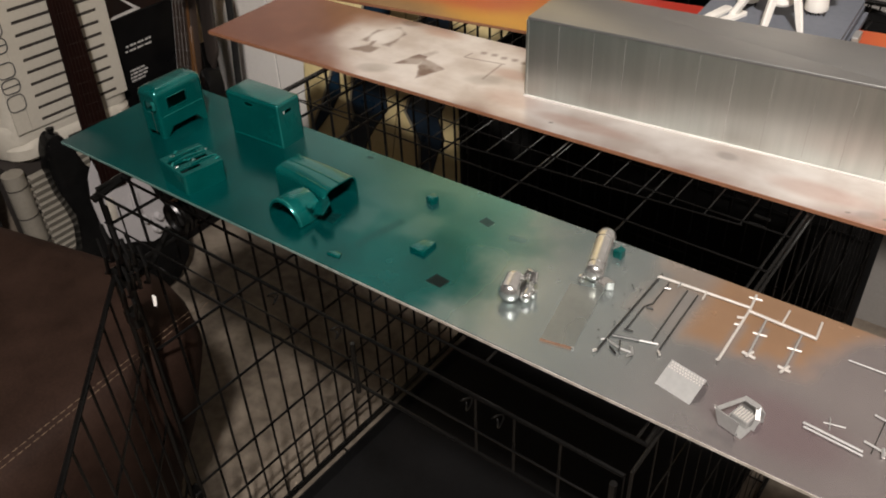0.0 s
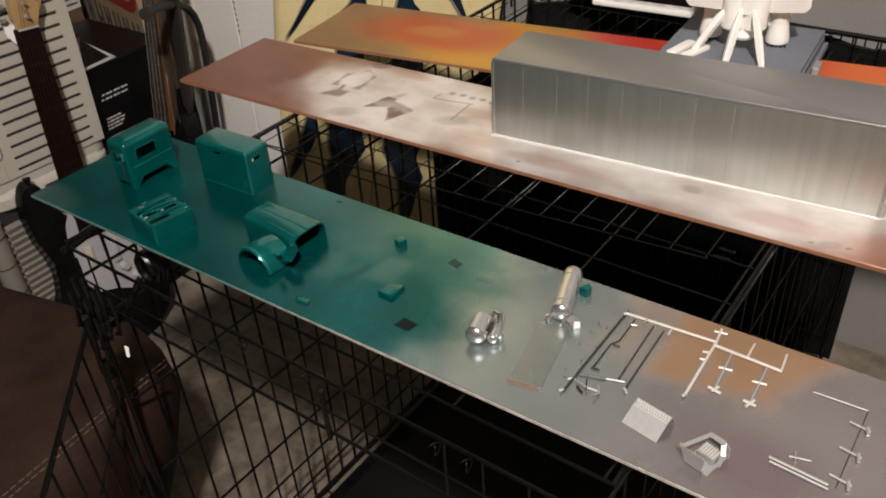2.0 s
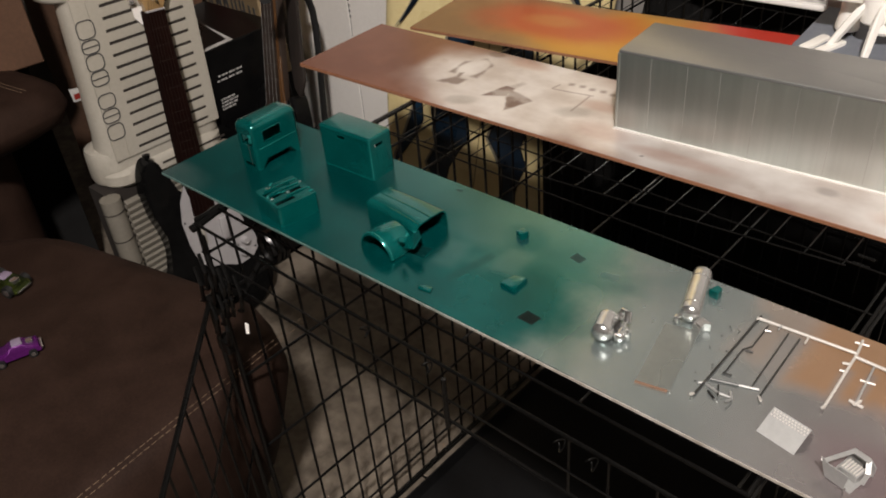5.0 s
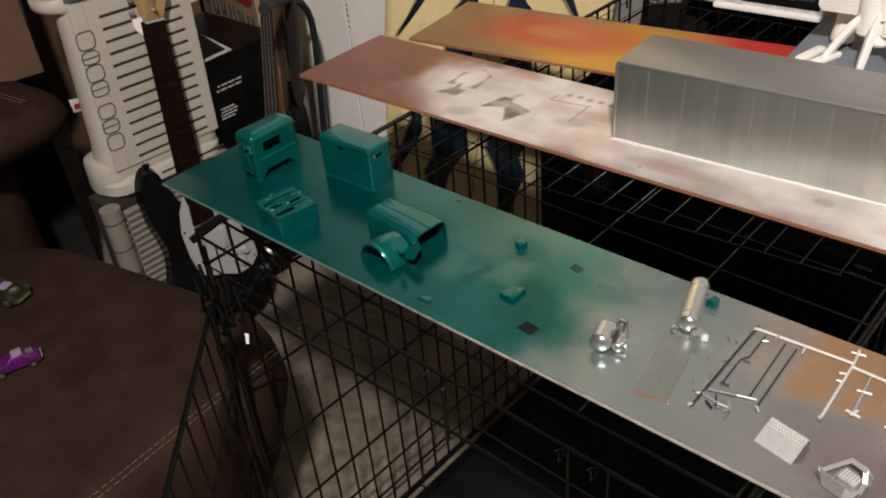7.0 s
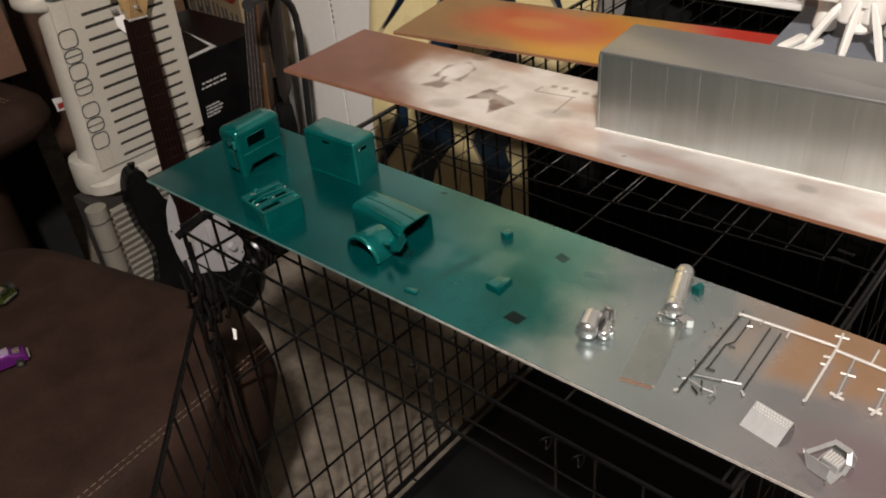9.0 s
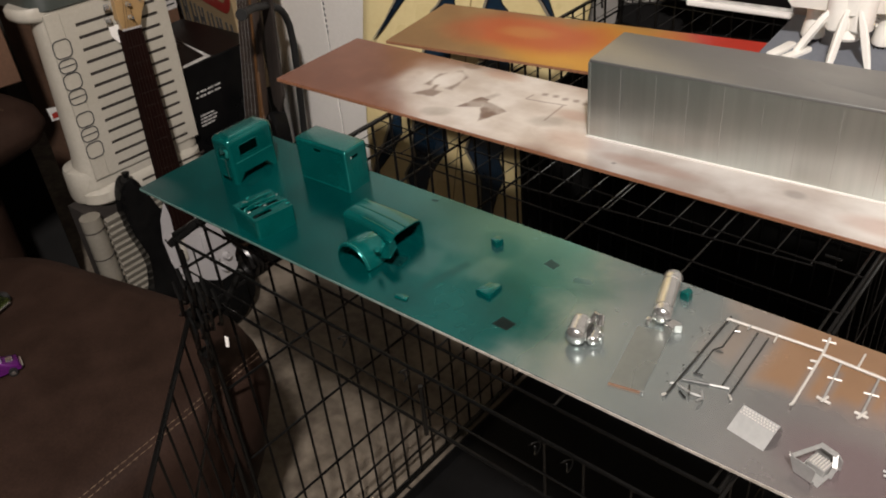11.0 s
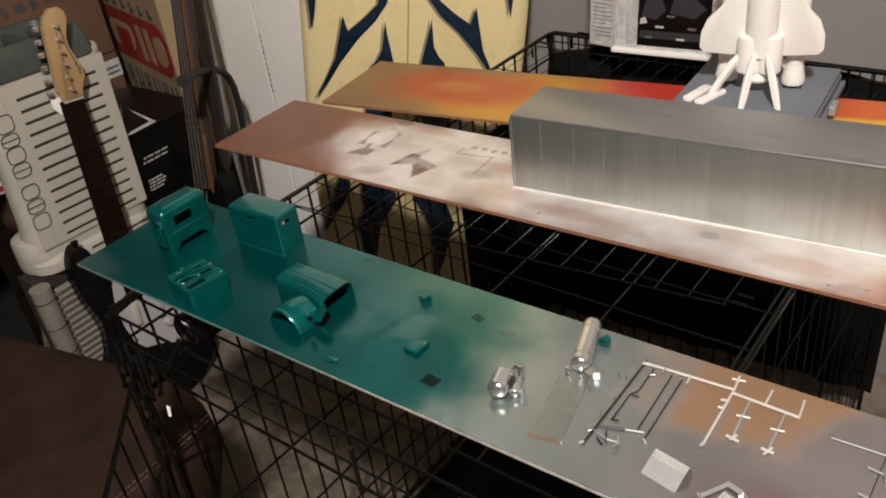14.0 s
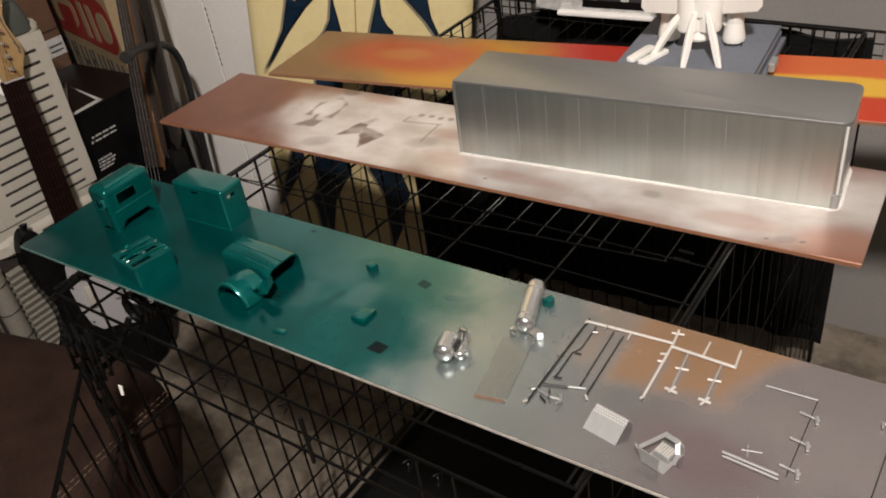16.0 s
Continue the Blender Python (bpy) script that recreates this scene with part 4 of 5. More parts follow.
RUN = [("runner", [(0.932, 0.1535, L), (0.976, 0.1545, L)], 0.0009, SATIN),
       ("runner", [(0.976, 0.154, L), (0.9735, 0.060, L)], 0.0007, DARK_CHROME),
       ("runner", [(0.922, 0.0625, L), (0.968, 0.0585, L)], 0.0017, SATIN),
       ("runner", [(0.9235, 0.0585, L), (0.969, 0.0545, L)], 0.0015, SATIN),
       ("stub", [(0.935, 0.072, L), (0.951, 0.076, L)], 0.0011, SATIN),
       ("stub", [(0.938, 0.080, L), (0.941, 0.067, L)], 0.0009, SATIN)]
for y in (0.133, 0.101, 0.069):
    RUN += [("fitting", [(0.966, y + 0.001, L), (0.983, y - 0.002, L)], 0.0014, SATIN), ("fitting", [(0.980, y, 0.001), (0.982, y - 0.008, L)], 0.0022, SATIN)]
sprue("chrome_sprue", "thin rectangular chrome sprue with a double bar and clips", (0.95, 0.1, 0), RUN)
RUN = [("runner", [(1.030, 0.150, L), (1.050, 0.148, L)], 0.0014, SATIN), ("runner", [(1.038, 0.150, L), (1.034, 0.05, L)], 0.0009, DARK_CHROME), ("stub", [(1.028, 0.150, 0.001), (1.029, 0.144, 0.002)], 0.002, SATIN)]
sprue("chrome_sprue", "small chrome sprue with a single stem", (1.035, 0.15, 0), RUN)


def folded_step():
    thing = empty("model_tread_plate", pose(0.807, 0.037, 0, 0, 0, -11), "satin aluminium model plate folded along a dotted tread", "model part", "small model parts")
    prof = [(0, 0.0), (0.015, 0.0095), (0.022, 0.0125), (0.028, 0.002)]
    bm = bmesh.new()
    rings = []
    for x in (0.0, 0.034):
        rings.append([(x, y, z) for y, z in prof] + [(x, y - 0.0006, z - 0.0009) for y, z in reversed(prof)])
    loft(rings, True, bm)
    part("sheet", bm, SATIN, thing)
    dot = bpy.data.meshes.new("tread_dot")
    bm = rod((0, 0, 0), (0, 0, 0.0009), 0.0009, 6, 0.0005)
    bm.to_mesh(dot)
    bm.free()
    dot.materials.append(KIT_WHITE)
    for i in range(12):
        for k in range(3):
            ob = new("tread_dot", dot)
            ob.parent = thing
            ob.matrix_local = pose(0.002 + 0.0027 * i + 0.001 * (k % 2), 0.0155 + 0.0024 * k, 0.0100 + 0.0009 * k, 22, 0, 0)
    return thing


def step_box():
    thing = empty("model_step_box", pose(0.867, 0.0245, 0, 0, 0, -15) @ Matrix.Scale(0.88, 4), "satin aluminium model step box with open ribbed side", "model part", "small model parts")
    part("base", box(0.0, 0.024, 0.0, 0.03, 0, 0.001), SATIN, thing)
    part("side_sheet", slab([(0, 0), (0.018, 0), (0.0195, 0.017), (-0.006, 0.0165)], 0, 0.0008), SATIN, thing).matrix_local = pose(0, 0, 0.001, 90, 0, 0)
    part("back_wall", slab([(0.0, 0.0), (0.026, 0.0), (0.026, 0.012), (0.020, 0.018), (0.004, 0.018)], 0, 0.0012), SATIN, thing).matrix_local = pose(0.0, 0.031, 0.001, 90, 0, 0)
    for pts in ([(-0.006, 0.002, 0.017), (0.004, 0.030, 0.0185)], [(0.004, 0.030, 0.0185), (0.021, 0.030, 0.0185)], [(0.021, 0.030, 0.0185), (0.0265, 0.022, 0.011)], [(0.0265, 0.022, 0.011), (0.0265, 0.016, 0.0015)]):
        a, e = Vector(pts[0]), Vector(pts[1])
        side = (e - a).cross(Vector((0, 0, 1))).normalized() * 0.0042
        bm = loft([[a, a + side, a + side - Vector((0, 0, 0.001)), a - Vector((0, 0, 0.001))], [e, e + side, e + side - Vector((0, 0, 0.001)), e - Vector((0, 0, 0.001))]])
        part("flange", bm, SATIN, thing, "bright folded flange")
    part("tread", box(0.004, 0.021, 0.012, 0.026, 0.001, 0.009, 0.0008), SATIN, thing)
    for k in range(6):
        part("tread_rib", box(0.0052 + 0.0027 * k, 0.0066 + 0.0027 * k, 0.0125, 0.0255, 0.009, 0.0104, 0.0003), BRIGHT, thing)
    part("corner_pin", rod((0.019, -0.001, 0.0), (0.0195, -0.002, 0.004), 0.0012, 8), CHROME, thing)
    part("corner_pin", rod((-0.006, 0.0, 0.016), (-0.0065, -0.0005, 0.020), 0.0011, 8), CHROME, thing)
    return thing


folded_step(), step_box()
for k in range(16):
    x, y = 0.728 + 0.022 * random.random(), 0.06 + 0.09 * random.random()
    crumb = bit("plastic_crumb", [(0, 0), (0.0022, 0.0004), (0.0018, 0.0016), (0.0002, 0.0012)], 0.0012, pose(x, y, 0, 0, 0, 360 * random.random()), "tiny silver plastic crumb lying on the board", DARK_CHROME if k % 3 else CHROME)

# white model spacecraft on its base
base = empty("display_base", pose(0.552, 0.672, 0, 0, 0, 3.5), "slate grey display base standing on the sprayed board", "base")
BASE = surface("slate_grey_paint", (0.14, 0.155, 0.185), (0.18, 0.195, 0.225), 0.6, 0, 120, 0.08)
WHITE = surface("white_kit_plastic", (0.88, 0.855, 0.79), (0.93, 0.905, 0.85), 0.45, 0, 160, 0.04)
part("plinth", box(0, 0.205, 0, 0.235, 0.0, 0.022, 0.001), BASE, base)
part("top_plate", box(-0.002, 0.203, -0.002, 0.237, 0.0225, 0.030, 0.001), BASE, base)
part("side_rail", box(0.2055, 0.212, 0.0, 0.236, 0.002, 0.012, 0.001), BASE, base)
part("tab", box(0.212, 0.222, 0.10, 0.13, 0.010, 0.024, 0.002), SATIN, base, "small silver tab")
ship = empty("model_spacecraft", pose(0.650, 0.791, 0.030, 0, 0, 14), "white plastic model spacecraft with swept wings, boosters and fins", "model spacecraft")


def turned(profile, sides=20, at=(0, 0)):
    return loft([[(at[0] + r * math.cos(2 * math.pi * k / sides), at[1] + r * math.sin(2 * math.pi * k / sides), z) for k in range(sides)] for r, z in profile])


part("fuselage", turned([(0.021, 0.060), (0.0225, 0.09), (0.0225, 0.22), (0.021, 0.26), (0.015, 0.295), (0.005, 0.318)]), WHITE, ship, "", True)
for x in (-0.0145, 0.0145):
    part("skirt", turned([(0.0150, 0.034), (0.0178, 0.037), (0.0182, 0.084), (0.0165, 0.090), (0.010, 0.093)], 20, (x, -0.004)), WHITE, ship, "white engine shroud", True)
part("nozzle", turned([(0.0165, 0.020), (0.0185, 0.024), (0.013, 0.038)]), WHITE, ship, "", True)
for s in (1, -1):
    wing_outline = [(0.018 * s, 0.056), (0.081 * s, 0.060), (0.0875 * s, 0.068), (0.0865 * s, 0.090), (0.078 * s, 0.112), (0.052 * s, 0.138), (0.034 * s, 0.185), (0.02 * s, 0.22)]
    ob = part("wing", slab(wing_outline, -0.002, 0.002, None, 0.0012), WHITE, ship, "swept white wing", True)
    ob.matrix_local = pose(0, 0.004, 0, 90, 0, 0)
for a in (-104, -60, -160, 42, 138):
    leg = []
    for r0, r1, z, t in ((0.019, 0.027, 0.068, 0.003), (0.026, 0.041, 0.056, 0.0055), (0.040, 0.055, 0.036, 0.0065), (0.055, 0.068, 0.013, 0.0060), (0.063, 0.075, 0.0, 0.0045)):
        leg.append([(r0, -t * 0.4, z), ((r0 + r1) / 2, -t, z), (r1, -t * 0.3, z), (r1, t * 0.3, z), ((r0 + r1) / 2, t, z), (r0, t * 0.4, z)])
    ob = part("landing_fin", loft(leg), WHITE, ship, "", True)
    ob.matrix_local = pose(0, 0, 0.0, 0, 0, a)
for x, y in ((0.050, 0.030), (-0.048, 0.040)):
    part("booster", turned([(0.0125, 0.026), (0.0135, 0.04), (0.0135, 0.2), (0.009, 0.225), (0.002, 0.24)], 16, (x, y)), WHITE, ship, "", True)
    part("booster_skirt", turned([(0.0165, 0.005), (0.0175, 0.009), (0.0165, 0.016), (0.0128, 0.036)], 16, (x, y)), WHITE, ship, "", True)
    for k in range(5):
        part("foot", box(x - 0.0125 + 0.006 * k, x - 0.0105 + 0.006 * k, y - 0.012, y - 0.006, 0, 0.0058), SLOT, ship)
for k, (x, y, r) in enumerate(((0.566, 0.722, 78), (0.586, 0.716, 72))):
    ob = part("plastic_strip", slab(rounded(0, 0.062, -0.0075, 0.0075, 0.005, 3), 0, 0.005, None, 0.001), WHITE, None, "", True)
    ob.matrix_world = pose(x, y, 0.030, 0, 0, r)
    tagged(ob, "loose white plastic kit strip lying on the base", "model part", "small model parts")

# papers standing behind the spacecraft
PAPER = surface("grey_newsprint", (0.42, 0.41, 0.395), (0.62, 0.61, 0.58), 0.6, 0, 140, 0.8, 0, 60, 0.2, None, 0.004)
PRINT = surface("dark_glossy_print", (0.0028, 0.0028, 0.0031), (0.007, 0.0067, 0.0066), 0.3, 0, 30, 0.03, shine=0.14)
RED_PRINT = plain("dull_red_print", (0.24, 0.06, 0.04), 0.5)
FAINT = plain("faint_grey_print", (0.30, 0.295, 0.285), 0.7)
paper = empty("folded_newspaper", pose(0.262, 0.990, -0.004, -4, 0, -8), "folded grey newspaper sheets standing on the crate", "newspaper")
part("sheet", box(0, 0.066, 0, 0.004, 0, 0.22, 0.001), PAPER, paper)
part("sheet", box(0.058, 0.11, -0.008, -0.004, -0.0, 0.22, 0.001), PAPER, paper)
for k in range(26):
    part("print_line", box(0.008, 0.05 - 0.012 * (k % 4 == 3), -0.0008, 0.0, 0.02 + 0.0075 * k, 0.0222 + 0.0075 * k), FAINT, paper, "grey print line")
mag = empty("magazine", pose(0.325, 0.968, -0.004, -5, 0, 3), "glossy magazine with a dark cover picture and white margin", "magazine")
part("cover", box(0, 0.185, 0, 0.005, 0, 0.24, 0.001), PAPER, mag)
part("back_page", box(0.17, 0.295, 0.006, 0.009, 0.0, 0.25, 0.001), surface("pinkish_page", (0.40, 0.33, 0.30), (0.5, 0.42, 0.38), 0.4, 0, 120, 0.04), mag, "pinkish page")
part("picture", box(0.045, 0.18, -0.0012, 0.0, 0.016, 0.13), PRINT, mag)
part("margin", box(-0.002, 0.186, -0.012, 0.004, 0.0, 0.010, 0.003), WHITE_PAINT, mag)
for k in range(7):
    part("picture_mark", box(0.055 + 0.016 * k, 0.066 + 0.016 * k, -0.0022, -0.0013, 0.118 + 0.012 * (k % 3), 0.126 + 0.012 * (k % 3)), RED_PRINT if k % 2 else PAPER, mag)
for k in range(5):
    part("picture_mark", box(0.06 + 0.02 * k, 0.075 + 0.02 * k, -0.0020, -0.0013, 0.03 + 0.02 * (k % 3), 0.034 + 0.02 * (k % 3)), PAPER if k % 2 else STEEL_PLATE, mag)

GREY_PRINT = plain("dark_grey_print", (0.035, 0.035, 0.04), 0.3)
for outline, mat in (([(0.052, 0.070), (0.080, 0.064), (0.098, 0.082), (0.090, 0.102), (0.062, 0.104)], GREY_PRINT), ([(0.105, 0.078), (0.150, 0.070), (0.172, 0.088), (0.150, 0.106), (0.112, 0.104)], GREY_PRINT),
                     ([(0.058, 0.112), (0.078, 0.108), (0.086, 0.122), (0.066, 0.127)], RED_PRINT), ([(0.118, 0.114), (0.150, 0.111), (0.160, 0.124), (0.126, 0.127)], RED_PRINT), ([(0.050, 0.055), (0.064, 0.058), (0.060, 0.068), (0.051, 0.066)], PAPER)):
    part("picture_shape", slab(outline, 0, 0.0007), mat, mag, "blurred shape in the picture").matrix_local = pose(0, -0.0013, 0, 90, 0, 0)
part("picture_shape", box(0.05, 0.17, -0.0019, -0.0013, 0.030, 0.044, 0.0002), GREY_PRINT, mag, "dark grey band in the picture")

# surfboard
SURF = surface("pale_yellow_resin", (0.76, 0.62, 0.31), (0.83, 0.70, 0.375), 0.28, 0, 90, 0.03, 0.3)
FLAME = surface("dark_blue_flame", (0.004, 0.014, 0.030), (0.010, 0.034, 0.064), 0.3, 0, 60, 0.03, 0.3)
FLAME_EDGE = plain("black_flame_edge", (0.008, 0.008, 0.01), 0.35)
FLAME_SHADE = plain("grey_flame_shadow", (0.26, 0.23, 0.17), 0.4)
LEAN = 0.155
across, upward = Vector((math.cos(radians(26)), math.sin(radians(26)), 0)), Vector((0, 0, 1))
tilt = math.atan(LEAN)
side_way, up_way = across * math.cos(tilt) - upward * math.sin(tilt), across * math.sin(tilt) + upward * math.cos(tilt)
surf_m = Matrix((side_way, up_way.cross(side_way), up_way)).transposed().to_4x4()
surf_m = Matrix.Translation(Vector((-0.15, 0.96, FLOOR)) + across * LEAN * (FLOOR - 0.06)) @ surf_m
surf = empty("surfboard", surf_m, "pale yellow surfboard with dark blue flames leaning upright", "surfboard")
WIDTHS = [(0.002, 0.02), (0.03, 0.12), (0.08, 0.18), (0.15, 0.212), (0.35, 0.238), (0.6, 0.252), (0.85, 0.254), (1.1, 0.246), (1.4, 0.215), (1.65, 0.165), (1.85, 0.09), (1.93, 0.012)]
rings = []
for z, w in WIDTHS:
    ring = []
    for k in range(24):
        a = 2 * math.pi * k / 24
        c, s = math.cos(a), math.sin(a)
        ring.append((w * math.copysign(abs(c) ** 0.7, c), 0.03 * math.copysign(abs(s) ** 0.8, s), z))
    rings.append(ring)
part("hull", loft(rings), SURF, surf, "", True)
part("stringer", box(-0.0014, 0.0014, -0.0308, -0.0292, 0.1, 1.8), plain("tan_centre_line", (0.34, 0.24, 0.10), 0.4), surf, "fine centre line")
# each flame as the distance from the centre line and the height over the crate top
OUTER = [(0.055, 0.13), (0.068, 0.064), (0.100, 0.035), (0.137, 0.008), (0.1485, 0.044), (0.156, 0.007), (0.169, -0.052), (0.190, -0.098), (0.222, -0.150), (0.191, -0.111), (0.1555, -0.059), (0.113, -0.009), (0.074, 0.027), (0.048, 0.063), (0.03, 0.13)]
INNER = [(0.052, 0.026), (0.047, -0.006), (0.039, -0.039), (0.031, -0.076), (0.036, -0.20), (0.034, -0.36), (0.022, -0.42), (0.047, -0.465), (0.066, -0.506), (0.076, -0.60), (0.082, -0.66), (0.105, -0.60), (0.114, -0.529), (0.126, -0.494), (0.104, -0.44), (0.114, -0.404), (0.112, -0.33), (0.102, -0.20), (0.084, -0.075), (0.072, -0.063), (0.059, -0.038)]
TONGUE = [(0.150, -0.30), (0.141, -0.379), (0.159, -0.426), (0.193, -0.482), (0.213, -0.512), (0.206, -0.47), (0.186, -0.412), (0.168, -0.34), (0.160, -0.28)]
TOPS = [(0.205, 0.13), (0.213, 0.06), (0.222, 0.020), (0.226, 0.07), (0.232, 0.13)]
for flame in (OUTER, INNER, TONGUE, TOPS):
    for s in (1, -1):
        pts = []
        for p, z in flame:
            dz = z - FLOOR
            du = s * p + LEAN * dz
            pts.append((du * math.cos(tilt) - dz * math.sin(tilt), du * math.sin(tilt) + dz * math.cos(tilt)))
        n = len(pts)
        turn = sum(pts[i][0] * pts[(i + 1) % n][1] - pts[(i + 1) % n][0] * pts[i][1] for i in range(n))
        core = []
        for i in range(n):
            a, b, c = Vector(pts[i - 1]), Vector(pts[i]), Vector(pts[(i + 1) % n])
            d = ((b - a).normalized() + (c - b).normalized())
            d = Vector((-d.y, d.x)).normalized() * math.copysign(0.0035, turn)
            core.append(tuple(b + d))
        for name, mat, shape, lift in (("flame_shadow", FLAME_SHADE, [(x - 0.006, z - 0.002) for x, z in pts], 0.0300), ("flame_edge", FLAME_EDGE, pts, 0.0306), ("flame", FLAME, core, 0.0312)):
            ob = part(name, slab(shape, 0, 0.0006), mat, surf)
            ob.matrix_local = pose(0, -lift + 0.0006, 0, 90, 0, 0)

# ottoman
ottoman = empty("ottoman", pose(0.112, 0.150, FLOOR, 0, 0, 11.5), "dark brown leather ottoman with double stitched top seam", "ottoman")
OH = 0.498
EDGE = ((0.10, 0.03), (0.088, 0.05), (0.062, 0.16), (0.028, 0.27), (0.0, 0.40), (0.005, 0.445), (0.014, 0.474), (0.030, 0.490), (0.06, OH))


def skewed(x, y):
    """The ottoman's top is a little out of square."""
    return x + 0.125 * y, y


rings = []
for inset, z in EDGE:
    rings.append([(*skewed(x, y), z) for x, y in rounded(-0.78 + inset, -inset, -0.9 + inset, -inset, max(0.20 - inset * 0.5, 0.03), 10)])
part("body", loft(rings), LEATHER, ottoman, "", True)
for x, y in ((-0.20, -0.18), (-0.62, -0.18), (-0.26, -0.76), (-0.68, -0.76)):
    part("foot", rod((x, y, 0), (x, y, 0.04), 0.02, 12), PAN, ottoman)
for off in (0.030, 0.038):
    bm = bmesh.new()
    z = float(np.interp(off, [e[0] for e in EDGE[4:]], [e[1] for e in EDGE[4:]])) + 0.0006
    for k in range(70):
        y = -0.03 - 0.012 * k
        rod((*skewed(-off, y), z), (*skewed(-off, y - 0.008), z), 0.0007, 4, None, bm)
    part("stitching", bm, THREAD, ottoman, "tan thread stitching")["kind"] = "stuff"

PURPLE = surface("purple_metallic_paint", (0.09, 0.008, 0.12), (0.17, 0.02, 0.22), 0.2, 0.5, 300, 0.02, 0.6)
LIME = surface("black_and_lime_paint", (0.006, 0.007, 0.005), (0.055, 0.075, 0.012), 0.2, 0.5, 80, 0.03, 0.5, 40)
RUBBER = plain("black_rubber", (0.007, 0.007, 0.007), 0.65)
GLASS = plain("smoked_clear_plastic", (0.25, 0.2, 0.28), 0.1, 0.0, 0.5)


def toy_car(m, paint, label, big):
    car = empty("toy_car", m, label, "toy car", "toy cars")
    prof = [(-0.036, 0.006), (-0.037, 0.013), (-0.026, 0.0165), (-0.012, 0.018), (-0.004, 0.0245), (0.012, 0.0245), (0.022, 0.0175), (0.034, 0.0145), (0.037, 0.008), (0.036, 0.0055)]
    rings = []
    for y, s, zs in ((-0.0155, 0.97, 0.86), (-0.0135, 1, 0.96), (-0.009, 1, 1), (0.009, 1, 1), (0.0135, 1, 0.96), (0.0155, 0.97, 0.86)):
        rings.append([(x * s, y if z < 0.019 else y * 0.72, 0.005 + (z - 0.005) * zs) for x, z in prof])
    part("body", loft(rings), paint, car, "", True)
    part("canopy", box(-0.002, 0.014, -0.009, 0.009, 0.0215, 0.0262, 0.002), GLASS, car, "pale clear canopy", True)
    part("spoiler", box(-0.038, -0.032, -0.014, 0.014, 0.019, 0.0205, 0.0006), paint, car)
    r = 0.0095 if big else 0.0065
    for x in (-0.023, 0.023):
        for y in (-0.0165, 0.0165):
            wheel = part("wheel", rod((x, y - 0.004, r), (x, y + 0.004, r), r, 14), RUBBER, car, "", True)
            part("rim", rod((x, y - 0.0045, r), (x, y + 0.0045, r), r * 0.55, 10), CHROME, wheel, "chrome rim", True)
    part("bumper", box(0.034, 0.039, -0.013, 0.013, 0.006, 0.009, 0.001), CHROME, car)
    part("engine", box(0.018, 0.028, -0.006, 0.006, 0.016, 0.021, 0.001), CHROME, car)
    return car


toy_car(pose(-0.213, -0.213, FLOOR + OH + 0.0005, 0, 0, 72), PURPLE, "purple metallic toy car parked on the ottoman", False)
toy_car(pose(-0.40, -0.14, FLOOR + OH + 0.0005, 0, 0, 20) @ Matrix.Scale(1.15, 4), LIME, "black and lime toy car with big wheels on the ottoman", True)

# white bin on a slatted stand
bin_ = empty("storage_bin", pose(-0.65, 0.2, -0.365, -2.0, 0, 0), "white plastic bin with long slots, dark lid and grey lettering bars", "bin")
rings = [[(x, y, z) for x, y in rounded(-0.085 + i * 0.4, -0.0045, 0.010 + i, 0.297 - 0.1 * i, 0.036, 8)] for i, z in ((-0.012, 0.04), (-0.006, 0.075), (0.0, 0.12), (0.006, 0.36), (0.007, 0.423))]
part("body", loft(rings), BIN_WHITE, bin_, "", True)
rings = [[(x, y, z) for x, y in rounded(-0.115 + i, -0.008 - i, -0.012 + i, 0.306 - i, 0.05, 10)] for i, z in ((0.012, 0.0), (0.003, 0.006), (0.0, 0.016), (0.0, 0.072), (0.002, 0.080), (0.012, 0.085), (0.03, 0.087))]
part("base_rim", loft(rings), BIN_WHITE, bin_, "flared white base rim", True)
rings = [[(x, y, z) for x, y in rounded(-0.10, 0.006 - i, -0.004 + i, 0.298 - i, 0.045, 10)] for i, z in ((0.006, 0.0005), (0.0, 0.008), (0.0, 0.030), (0.006, 0.038), (0.012, 0.043))]
part("front_foot", loft(rings), BIN_WHITE, bin_, "rounded white front foot", True)
part("foot_slot", box(0.0045, 0.0066, 0.12, 0.29, 0.020, 0.025), SLOT, bin_, "dark slot")
# dark sheet just behind the face: the bin's inner shade as colour
part("slot_shade_sheet", box(-0.0043, -0.0028, 0.07, 0.28, 0.063, 0.41), SLOT, bin_, "dark sheet standing in for the shade behind the slots")
slots = [(0.026, 0.210, 0.0105 + 0.02575 * k, 0.0178 + 0.02575 * k) for k in range(13)]
face = holed(0.235, 0.358, 0.0032, slots, None, pose(0.0, 0.054, 0.0645, 0, 0, 90))
part("slotted_face", face, BIN_WHITE, bin_)
part("face_side", box(-0.0043, 0.0, 0.022, 0.0538, 0.0645, 0.4225, 0.0006), BIN_WHITE, bin_)
for k, (z, h) in enumerate(((0.334, 0.036), (0.304, 0.026), (0.268, 0.033), (0.236, 0.030), (0.186, 0.030), (0.153, 0.029), (0.114, 0.034))):
    mark = [(0.0006, y, zz) for y, zz in rounded(0.021, 0.058, z, z + h, 0.011, 5)]
    part("lettering_mark", tube(mark, 0.0013, 6, None, True), INK, bin_, "thin dark grey outline mark", True)
    if k % 2:
        part("lettering_mark", rod((0.0006, 0.0225, z + h / 2), (0.0006, 0.0565, z + h / 2), 0.0012, 6), INK, bin_, "thin dark grey bar")
